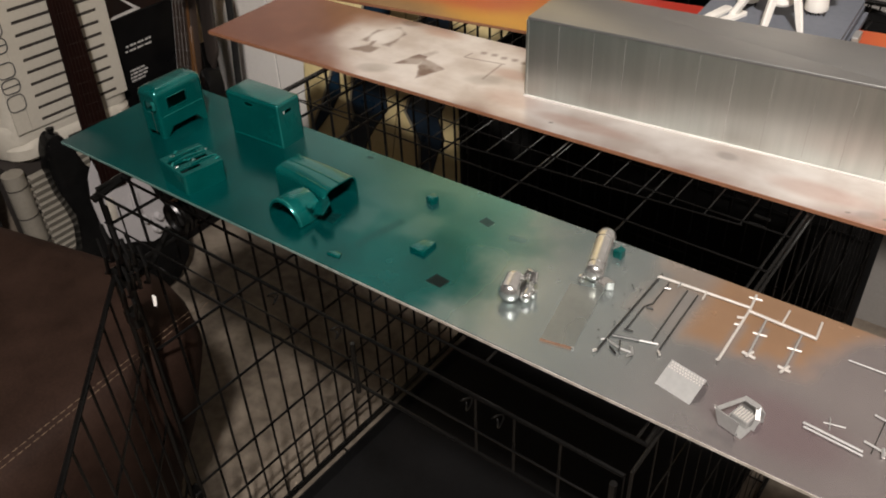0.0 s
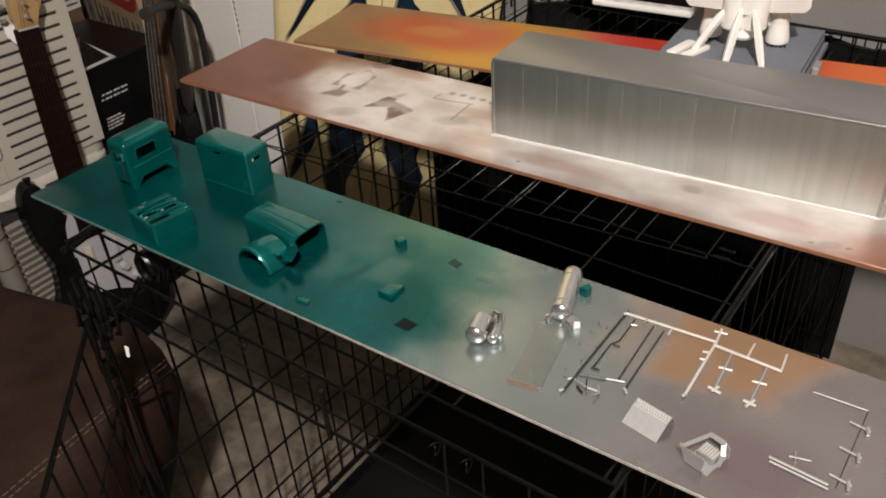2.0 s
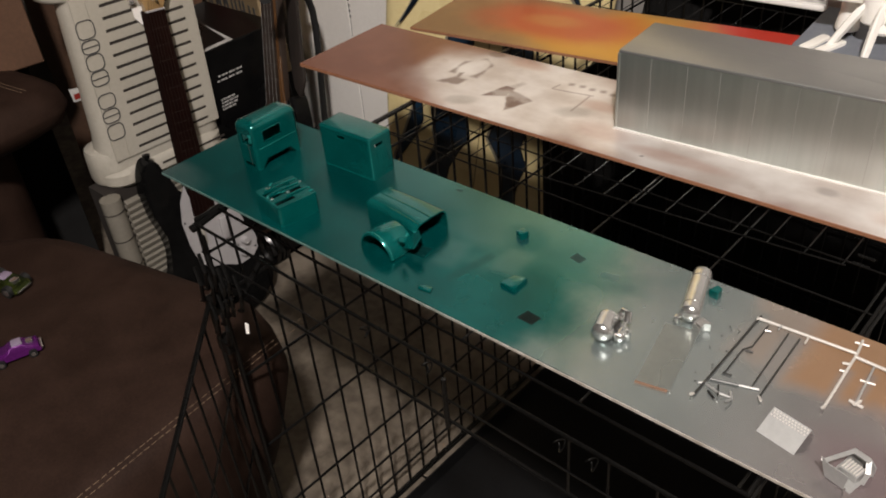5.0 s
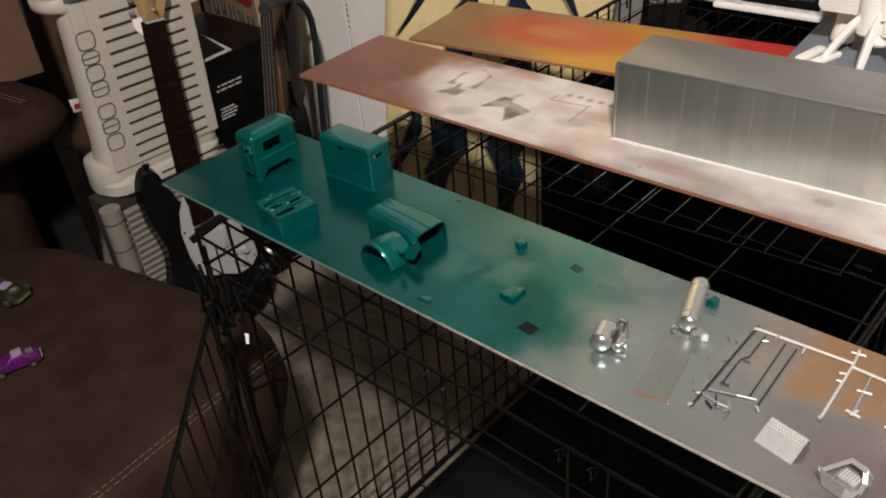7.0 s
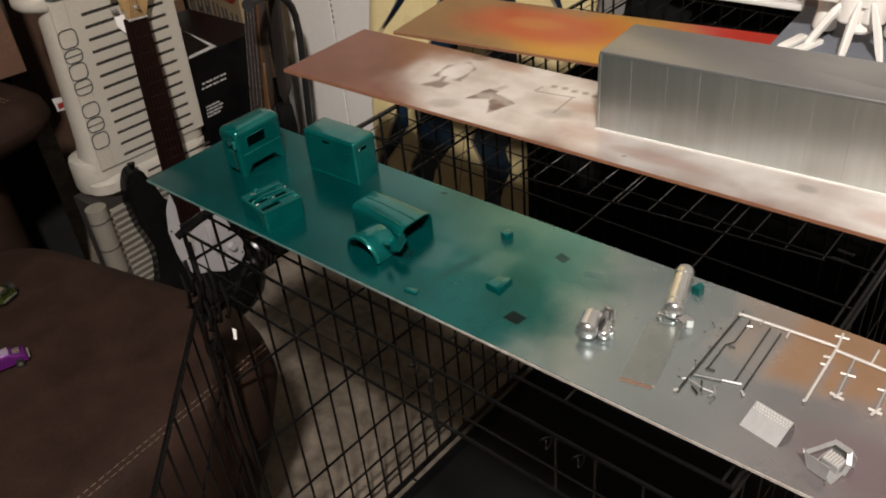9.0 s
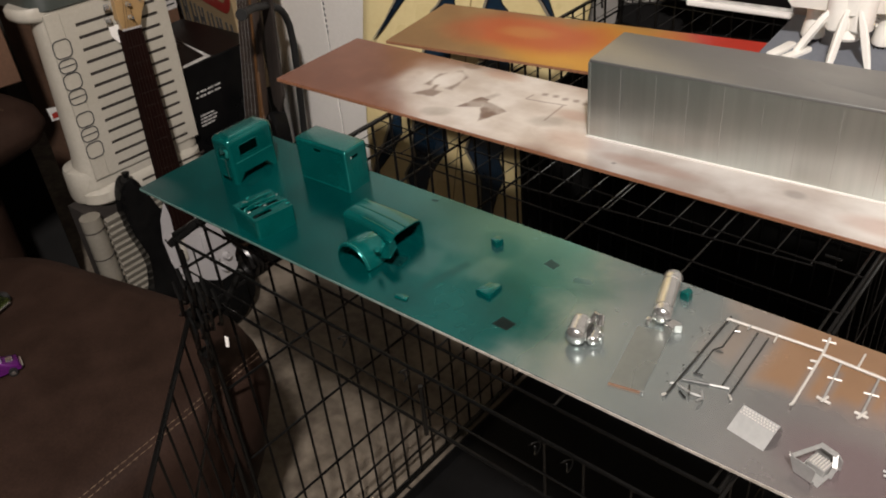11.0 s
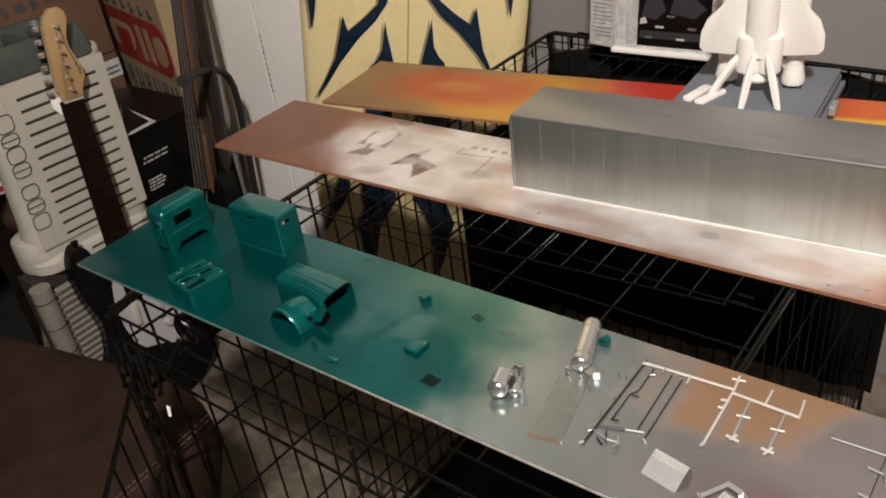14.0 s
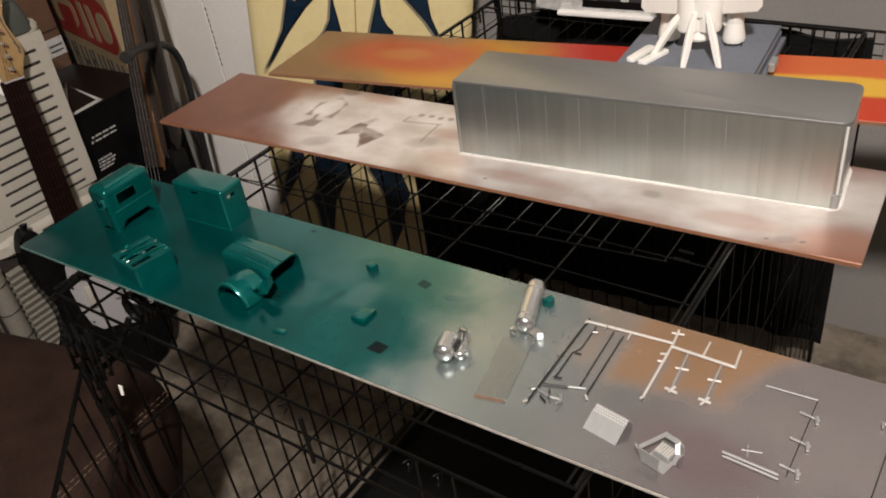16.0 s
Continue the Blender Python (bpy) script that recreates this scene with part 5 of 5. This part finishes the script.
rings = [[(x, y, z) for x, y in rounded(-0.115 + i, -0.012 - 0.2 * i, -0.014 + i, 0.312 - i, 0.045, 8)] for i, z in ((0.012, 0.406), (0.003, 0.411), (0.0, 0.418), (0.0, 0.430), (0.004, 0.436))]
part("top_rim", loft(rings), BIN_WHITE, bin_, "flared white top rim", True)
rings = [[(x, y, z) for x, y in rounded(-0.20 + i, -0.004 - i, 0.008 + i, 0.294 - i, 0.04, 6)] for i, z in ((0.004, 0.424), (0.0, 0.428), (0.004, 0.455), (0.010, 0.482), (0.016, 0.488))]
rings += [[(x, y, z) for x, y in rounded(-0.20 + i, -0.004 - i, 0.008 + i, 0.294 - i, 0.03, 6)] for i, z in ((0.026, 0.486), (0.034, 0.452))]
part("lid", loft(rings), BIN_GREEN, bin_, "grey-green tray lid", True)
for y in (0.09, 0.17, 0.23):
    part("divider", box(-0.2, -0.04, y, y + 0.02, 0.448, 0.476, 0.008), BIN_GREEN, bin_, "", True)

stand = empty("slatted_stand", pose(-0.64, 0.177, FLOOR), "beige plastic stand with louvred sides under the bin", "stand")
SH = -0.3655 - FLOOR
# dark filler block; its colour stands in for shade between the slats
part("core", box(-0.09, -0.02, 0.0, 0.29, 0.0, SH), SLOT, stand, "dark block standing in for the shade behind the slats")
for y in (0.0, 0.295):
    rings = [[(0.0225 * math.cos(a), y + 0.0225 * math.sin(a), SH * k / 10) for a in np.linspace(0, 2 * math.pi, 17)[:-1]] for k in range(11)]
    part("post", loft(rings), BEIGE, stand, "", True)
    for k in range(6):
        part("post_ring", tube([(0.0227 * math.cos(a), y + 0.0227 * math.sin(a), SH - 0.030 - 0.070 * k + 0.002 * math.sin(a)) for a in np.linspace(0, 2 * math.pi, 17)[:-1]], 0.0016, 5, None, True), SLOT, stand, "dark joint")
for k in range(22):
    slat = part("slat", box(-0.007, 0.007, 0.028, 0.270, -0.0076, 0.0062, 0.0018), BEIGE, stand)
    slat.matrix_local = pose(0, 0, SH - 0.030 - 0.0165 * k, 0, 22, 0)
    part("slat_notch", box(-0.006, 0.004, 0.0225, 0.0276, SH - 0.038 - 0.0165 * k, SH - 0.030 - 0.0165 * k, 0.001), BEIGE, stand)

# black electric guitar leaning on the bin
BLACK_GLOSS = surface("black_gloss_lacquer", (0.004, 0.004, 0.004), (0.008, 0.008, 0.008), 0.2, 0, 60, 0.02, 0.0, shine=0.12)
MAPLE = surface("pale_maple", (0.3315, 0.2055, 0.08619), (0.3978, 0.2652, 0.126), 0.35, 0, 50, 0.05, 0.3, 8, 0.05, (1, 0.15, 1))
ROSE = surface("dark_rosewood", (0.006336, 0.001728, 0.001152), (0.0121, 0.003456, 0.002304), 0.75, 0, 80, 0.1, 0, 10, 0.1, (1, 0.1, 1), 0.001, 0.08)
PICKGUARD = surface("white_pickguard", (0.396, 0.3816, 0.3888), (0.4536, 0.4392, 0.4392), 0.35, 0, 120, 0.03)

OLD_METAL = surface("tarnished_string_metal", (0.02, 0.014, 0.011), (0.04, 0.03, 0.024), 0.45, 0.5, 80, 0.0)


def axis_pose(origin, down, right):
    """Local y runs along down, local x along right, local z towards the viewer."""
    y = -Vector(down).normalized()
    x = Vector(right)
    x = (x - y * x.dot(y)).normalized()
    z = x.cross(y)
    m = Matrix((x, y, z)).transposed().to_4x4()
    return Matrix.Translation(origin) @ m


def electric_guitar():
    nut, heel = Vector((-0.622, 0.391, -0.0135)), Vector((-0.594, 0.3625, -0.335))
    m = axis_pose(nut, heel - nut, (0.04, 1.0, 0.0))
    thing = empty("electric_guitar", m, "black electric guitar with white pickguard and maple headstock", "guitar")
    head = [(-0.021, 0.0), (-0.022, 0.012), (-0.029, 0.022), (-0.031, 0.05), (-0.033, 0.10), (-0.035, 0.150), (-0.030, 0.170), (-0.016, 0.184), (0.002, 0.185), (0.014, 0.174), (0.018, 0.156), (0.012, 0.140), (0.006, 0.124), (0.008, 0.106), (0.020, 0.084), (0.030, 0.062), (0.035, 0.044), (0.032, 0.034), (0.024, 0.028), (0.021, 0.014), (0.021, 0.0)]
    head = [(x + 0.14 * y, y) for x, y in head]
    part("headstock", slab(head, -0.008, 0.006, None, 0.002), MAPLE, thing, "pale maple headstock", True)
    part("neck", slab([(-0.021, 0.0), (0.021, 0.0), (0.028, -0.46), (-0.028, -0.46)], -0.018, 0.0015, None, 0.004), ROSE, thing, "", True)
    part("fretboard", slab([(-0.0205, 0.0), (0.0208, 0.0), (0.0278, -0.462), (-0.0275, -0.462)], 0.0018, 0.007, None, 0.0012), ROSE, thing, "dark rosewood fretboard")
    part("nut", box(-0.021, 0.021, -0.002, 0.002, 0.002, 0.009, 0.001), PICKGUARD, thing)
    part("paper_scrap", slab([(-0.034, -0.012), (-0.022, -0.028), (-0.008, -0.030), (-0.002, -0.012), (-0.010, 0.008), (-0.036, 0.012)], -0.024, -0.0205), WHITE_PAINT, thing, "white plastic scrap behind the nut")
    part("logo_mark", tube([(0.018, 0.150, 0.0065), (0.019, 0.128, 0.0065), (0.020, 0.108, 0.0065), (0.025, 0.086, 0.0065), (0.031, 0.062, 0.0065), (0.032, 0.046, 0.0065)], 0.0012, 5), INK, thing, "dark curved mark")
    part("logo_mark", tube([(0.026, 0.070, 0.0065), (0.034, 0.058, 0.0065), (0.029, 0.050, 0.0065)], 0.0014, 5), INK, thing, "dark curved mark")
    for k in range(6):
        x, y = 0.008 - 0.0014 * k, 0.150 - 0.0255 * k
        part("tuning_peg", rod((x, y, 0.006), (x, y, 0.019), 0.0036, 10, 0.003), CHROME, thing, "", True)
        part("peg_washer", rod((x, y, 0.0062), (x, y, 0.0078), 0.0046, 12), SATIN, thing, "", True)
        part("peg_knob", box(-0.030 - 0.003 * k, -0.016 - 0.003 * k, y - 0.006, y + 0.006, -0.014, -0.007, 0.0025), CHROME, thing)
        part("string", tube([(x, y, 0.012), (-0.016 + 0.0064 * k, 0.0, 0.0095), (-0.024 + 0.0096 * k, -0.46, 0.012)], 0.0003, 4), OLD_METAL, thing)
    for k in range(1, 14):
        y = -0.648 * (1 - 2 ** (-k / 12))
        part("fret", rod((-0.0205, y, 0.0069), (0.0205, y, 0.0069), 0.0005, 4), OLD_METAL, thing)
    body = [(-0.060, -0.350), (-0.072, -0.316), (-0.085, -0.302), (-0.101, -0.306), (-0.115, -0.335), (-0.121, -0.385), (-0.113, -0.44), (-0.098, -0.49), (-0.092, -0.53), (-0.100, -0.58), (-0.135, -0.64), (-0.152, -0.69), (-0.145, -0.742), (-0.10, -0.775), (-0.03, -0.785), (0.05, -0.780), (0.11, -0.757), (0.148, -0.715), (0.158, -0.66), (0.145, -0.60), (0.128, -0.55), (0.112, -0.5), (0.110, -0.455), (0.118, -0.42), (0.108, -0.388), (0.085, -0.375), (0.062, -0.388), (0.045, -0.42), (0.03, -0.43), (-0.03, -0.42), (-0.046, -0.39)]
    part("body", slab(body, -0.046, -0.002, None, 0.009), BLACK_GLOSS, thing, "gloss black body with two horns", True)
    guard = [(-0.032, -0.384), (-0.05, -0.42), (-0.058, -0.47), (-0.052, -0.53), (-0.040, -0.575), (-0.02, -0.60), (0.02, -0.61), (0.06, -0.630), (0.10, -0.625), (0.122, -0.602), (0.118, -0.568), (0.097, -0.53), (0.082, -0.48), (0.086, -0.43), (0.09, -0.4), (0.075, -0.398), (0.046, -0.432), (0.0, -0.436), (-0.026, -0.42)]
    part("pickguard", slab(guard, -0.0018, 0.001, None, 0.0006), PICKGUARD, thing, "white pickguard")
    part("pickup", box(-0.030, -0.012, -0.535, -0.480, 0.0012, 0.010, 0.003), BIN_WHITE, thing, "cream pickup cover", True)
    part("pickup", box(0.030, 0.048, -0.545, -0.490, 0.0012, 0.010, 0.003), PICKGUARD, thing, "", True)
    for x, y in ((0.052, -0.565), (0.086, -0.572), (0.075, -0.60)):
        part("knob", rod((x, y, 0.001), (x, y, 0.014), 0.011, 16, 0.008), PICKGUARD, thing, "", True)
    for x, y in ((-0.028, -0.395), (-0.052, -0.47), (-0.036, -0.57), (0.082, -0.41), (0.09, -0.53), (0.112, -0.60)):
        part("screw", rod((x, y, 0.001), (x, y, 0.0022), 0.0028, 8), DARK_CHROME, thing)
    part("strap_button", rod((-0.088, -0.303, -0.024), (-0.088, -0.294, -0.024), 0.007, 12, 0.009), BLACK_GLOSS, thing, "", True)
    return thing


electric_guitar()


# bass guitar behind the boards
def bass_guitar():
    top_, low_ = Vector((-0.668, 0.74, 0.085)), Vector((-0.597, 0.62, -0.298))
    m = axis_pose(top_, low_ - top_, (0.98, -0.15, 0.0))
    thing = empty("bass_guitar", m, "dark wooden bass guitar with a long fretted neck", "guitar")
    SUN = surface("amber_wood", (0.075, 0.034, 0.012), (0.12, 0.056, 0.02), 0.3, 0, 50, 0.04, 0.4, 8, 0.05, (1, 0.15, 1))
    BROWN = surface("brown_fretboard", (0.022, 0.013, 0.009), (0.040, 0.026, 0.018), 0.5, 0, 90, 0.1)
    part("neck", slab([(-0.018, 0.16), (0.024, 0.16), (0.041, -0.44), (-0.033, -0.44)], -0.018, 0.0, None, 0.003), BROWN, thing, "", True)
    part("neck_binding", slab([(0.0217, 0.16), (0.0230, 0.16), (0.0390, -0.44), (0.0373, -0.44)], 0.0004, 0.0062), SUN, thing, "pale neck edge")
    part("fretboard", slab([(-0.0175, 0.16), (0.0215, 0.16), (0.037, -0.44), (-0.0325, -0.44)], 0.0005, 0.006, None, 0.001), BROWN, thing, "worn brown fretboard")
    for k in range(16):
        y = 0.14 - 0.036 * k
        w = 0.0222 - 0.025 * y
        part("fret", rod((-w, y, 0.006), (w + 0.004, y, 0.006), 0.0007, 4), DARK_CHROME, thing)
    for k in range(4):
        part("string", rod((-0.012 + 0.0100 * k, 0.16, 0.009), (-0.023 + 0.0180 * k, -0.56, 0.011), 0.0003, 4), SATIN, thing)
    body = [(0.034, -0.46), (0.037, -0.42), (0.052, -0.40), (0.07, -0.40), (0.085, -0.44), (0.10, -0.50), (0.12, -0.56), (0.11, -0.62), (0.0, -0.655), (-0.11, -0.62), (-0.12, -0.56), (-0.10, -0.5), (-0.085, -0.40), (-0.075, -0.37), (-0.055, -0.37), (-0.04, -0.42), (-0.034, -0.46)]
    part("body", slab(body, -0.045, -0.005, None, 0.010), BLACK_GLOSS, thing, "gloss black body with two horns", True)
    part("body_edge", slab([(0.0375, -0.31), (0.0395, -0.31), (0.0435, -0.39), (0.050, -0.42), (0.044, -0.45), (0.040, -0.41)], -0.0015, 0.003, None, 0.001), SUN, thing, "amber wood heel", True)
    part("strap", slab([(0.012, 0.16), (0.044, 0.16), (0.050, 0.08), (0.060, -0.04), (0.082, -0.26), (0.092, -0.365), (0.072, -0.405), (0.050, -0.385), (0.038, -0.33), (0.034, -0.20)], -0.034, -0.026, None, 0.002), surface("dark_brown_strap", (0.012, 0.008, 0.006), (0.022, 0.014, 0.010), 0.8, 0, 200, 0.2), thing, "dark strap hanging behind the neck", True)
    return thing


bass_guitar()

# hand truck handle
cart = empty("hand_truck", pose(-0.64, 0.8, FLOOR), "black tubular hand truck standing by the wall", "hand truck")
hz = -FLOOR
part("handle", tube([(0.180, -0.245, hz - 0.012), (0.165, -0.23, hz - 0.017), (0.142, -0.20, hz - 0.024), (0.118, -0.17, hz - 0.032), (0.09, -0.13, hz - 0.046), (0.061, -0.09, hz - 0.061), (0.036, -0.052, hz - 0.078), (0.022, -0.025, hz - 0.096), (0.016, -0.008, hz - 0.118), (0.015, 0.0, hz - 0.145), (0.017, 0.0, hz - 0.19), (0.008, 0.0, hz - 0.29), (-0.008, 0.0, hz - 0.43), (-0.02, 0.0, hz - 0.6), (-0.03, -0.01, 0.04)], 0.0086, 12), RUBBER, cart, "black rubber covered handle", True)
part("foot", box(-0.05, -0.01, -0.03, 0.01, 0.0, 0.04, 0.004), WIRE, cart)
part("grip_end", rod((0.180, -0.245, hz - 0.012), (0.186, -0.254, hz - 0.010), 0.0125, 12), RUBBER, cart, "", True)
part("bolt", rod((-0.012, -0.014, hz - 0.462), (-0.004, -0.040, hz - 0.462), 0.009, 10), RUBBER, cart, "black end knob", True)

# cartons
CARD = surface("brown_cardboard", (0.0972, 0.04968, 0.02808), (0.1512, 0.07776, 0.0432), 0.85, 0, 120, 0.15, 0, 4, 0.05, (0.1, 1, 1))
CREAM = plain("cream_print", (0.30, 0.22, 0.12), 0.6)
RED = plain("red_print", (0.25, 0.02, 0.014), 0.55)
carton = empty("printed_carton", pose(-1.264, 0.875, -0.955, 0, 0, -15) @ Matrix.Scale(1.12, 4), "cream and red printed carton stored upside down", "carton")
part("box", box(0, 0.47, 0, 0.05, 0.56, 1.12, 0.002), CREAM, carton)
part("lower_panel", box(0.0, 0.47, -0.001, 0, 0.562, 0.606), PRINT, carton, "black printed panel")
part("white_band", box(0.0, 0.47, -0.0012, 0, 0.608, 0.624), PAPER, carton, "pale band")
for k, w in enumerate((0.022, 0.018, 0.026, 0.020, 0.024, 0.020, 0.026)):
    x = 0.075 + 0.055 * k
    for dx, z0, z1 in ((0.0, 0.640, 0.714), (w * 1.1, 0.644, 0.716)):
        part("print_bar", box(x + dx, x + dx + 0.010, -0.0012, 0, z0, z1), INK, carton, "black bar")
    part("print_bar", box(x + 0.002, x + w * 1.1, -0.0014, 0, 0.668 + 0.012 * (k % 2), 0.680 + 0.012 * (k % 2)), INK, carton, "black bar")
    part("print_bar", box(x - 0.01, x + 0.004, -0.0012, 0, 0.868, 0.892), INK, carton, "black bar")
    part("print_bar", box(x + 0.004, x + 0.014, -0.0014, 0, 0.872, 0.880), INK, carton, "black bar")


def upright(outline, parent, name, material, label, off):
    """A printed shape on a face that looks towards -y."""
    part(name, slab(outline, 0, 0.0008), material, parent, label).matrix_local = pose(0, off, 0, 90, 0, 0)


upright(rounded(0.055, 0.4671, 0.738, 0.862, 0.05, 6), carton, "red_panel", RED, "red printed emblem", -0.0004)
upright(rounded(0.0958, 0.2522, 0.765, 0.830, 0.03, 6), carton, "emblem_bar", CREAM, "cream emblem opening", -0.0012)
upright(rounded(0.1434, 0.2318, 0.765, 0.815, 0.012, 4), carton, "emblem_bar", RED, "red emblem bar", -0.002)
for x0, x1 in ((0.2862, 0.3134), (0.3365, 0.3637)):
    upright([(x0, 0.755), (x1, 0.755), (x1 - 0.006, 0.838), (x0 - 0.006, 0.838)], carton, "emblem_bar", CREAM, "cream emblem bar", -0.0012)
upright(rounded(0.3814, 0.4426, 0.762, 0.832, 0.026, 6), carton, "emblem_bar", CREAM, "cream emblem opening", -0.0012)
carton_stack = empty("dark_carton", pose(-1.26, 0.885, FLOOR, 0, 0, -15), "plain dark carton under the printed carton", "carton")
part("box", box(0, 0.40, 0.0, 0.12, 0, -0.3290 - FLOOR, 0.003), PRINT, carton_stack)

black_box = empty("black_carton", pose(-0.68, 0.500, FLOOR), "glossy black carton with small white print beside the bin", "carton")
BT = -0.163 - FLOOR
part("box", box(-0.30, 0, 0, 0.235, 0, BT, 0.003), PRINT, black_box)
for z0, y0, y1 in ((0.557, 0.035, 0.108), (0.546, 0.030, 0.106), (0.500, 0.028, 0.070), (0.492, 0.028, 0.078), (0.484, 0.026, 0.074), (0.476, 0.026, 0.066)):
    for k in range(7):
        a = y0 + (y1 - y0) * k / 7
        part("print_bar", box(-0.0002, 0.0006, a, a + (y1 - y0) * (0.08 + 0.04 * ((k * 3) % 2)), z0, z0 + 0.004), PAPER, black_box, "white bar")
for pts in ([(-0.20, 0.13), (-0.185, 0.128), (-0.015, 0.092), (-0.005, 0.100)], [(-0.005, 0.100), (-0.02, 0.094), (-0.012, 0.006), (0.0, 0.008)], [(-0.20, 0.14), (-0.19, 0.13), (-0.012, 0.002), (-0.012, 0.014)]):
    part("print_shape", slab(pts, BT + 0.0002, BT + 0.001), PAPER, black_box, "pale printed triangle edge")

brown_box = empty("cardboard_box", pose(-1.30, 0.02, FLOOR, 0, 0, -9), "plain brown cardboard box behind the couch", "carton", "cardboard boxes")
part("box", box(0, 0.36, 0, 0.29, 0.655, 1.05, 0.003), CARD, brown_box)
part("tape", box(0.3604, 0.3612, 0.12, 0.17, 0.66, 1.04), plain("clear_tape", (0.3, 0.2, 0.12), 0.25), brown_box, "strip of packing tape")
shelf_box = empty("dark_carton", pose(-1.30, 0.03, FLOOR, 0, 0, -9), "dark carton under the brown cardboard box", "carton")
part("box", box(0.01, 0.22, 0.01, 0.27, 0, 0.60, 0.003), CLOTH, shelf_box)
part("lid", box(0.008, 0.222, 0.008, 0.272, 0.6005, 0.6545, 0.003), CLOTH, shelf_box)
tall_box = empty("cardboard_box", pose(-1.28, 0.40, FLOOR, 0, 0, 0), "large brown cardboard box with dark print and a white label", "carton", "cardboard boxes")
part("box", box(0, 0.22, 0, 0.377, 0, 0.98, 0.003), CARD, tall_box)
part("box_flap", box(0.2202, 0.2225, 0.0, 0.375, 0.70, 0.703), SLOT, tall_box, "dark flap line")
part("label", box(0.2204, 0.2214, 0.325, 0.3765, 0.632, 0.680), PAPER, tall_box, "white paper label")
for k in range(2):
    part("label_bar", box(0.2215, 0.222, 0.332, 0.370, 0.643 + 0.014 * k, 0.648 + 0.014 * k), INK, tall_box)
for k, (w, dz) in enumerate(((0.018, 0.0), (0.010, 0.012), (0.020, 0.004), (0.012, 0.0), (0.022, 0.008), (0.014, 0.002), (0.018, 0.01))):
    y = 0.075 + 0.040 * k
    part("print_bar", box(0.2204, 0.2212, y, y + w, 0.864 + dz, 0.889 + dz * 0.5), INK, tall_box, "dark bar")
    part("print_bar", box(0.2204, 0.2214, y + w, y + w + 0.008, 0.872 - dz * 0.5, 0.880), INK, tall_box, "dark bar")
leaflet = part("leaflet", slab([(0, 0), (0.034, -0.006), (0.032, -0.034), (0.002, -0.030)], 0, 0.002), PAPER)
leaflet.matrix_world = Matrix(((0, 0, 1, -0.762), (1, 0, 0, 0.223), (0, 1, 0, -0.158), (0, 0, 0, 1)))
tagged(leaflet, "small pale printed leaflet wedged beside the couch arm", "leaflet")
part("print_bar", box(0.006, 0.028, -0.026, -0.014, 0.0021, 0.0026), RED, leaflet, "dull red print")

# couch behind the ottoman
couch = empty("couch", pose(-0.72, 0.232, FLOOR, 0, 0, 8), "dark brown leather couch with a padded stitched arm", "couch")
for name, x0, x1, y0, y1, z0, z1, r in (("arm_pad", -0.85, 0.0, -0.30, 0.0, 0.56, 0.665, 0.05), ("arm", -0.83, -0.12, -0.30, -0.10, 0.03, 0.56, 0.03), ("seat", -0.86, -0.14, -1.2, -0.31, 0.08, 0.44, 0.06)):
    rings = []
    for inset, z in ((r, z0), (r * 0.2, z0 + r * 0.5), (0.0, z0 + r), (0.0, z1 - r), (r * 0.13, z1 - r * 0.5), (r * 0.5, z1 - r * 0.13), (r, z1)):
        rings.append([(x, y, z) for x, y in rounded(x0 + inset, x1 - inset, y0 + inset, y1 - inset, 0.09, 6)])
    part(name, loft(rings), LEATHER, couch, "", True)
for off in (0.088, 0.098):
    bm = bmesh.new()
    for k in range(60):
        rod((-0.05 - 0.012 * k, -off, 0.6652), (-0.058 - 0.012 * k, -off, 0.6652), 0.0009, 4, None, bm)
    part("stitching", bm, THREAD, couch, "tan thread stitching")["kind"] = "stuff"
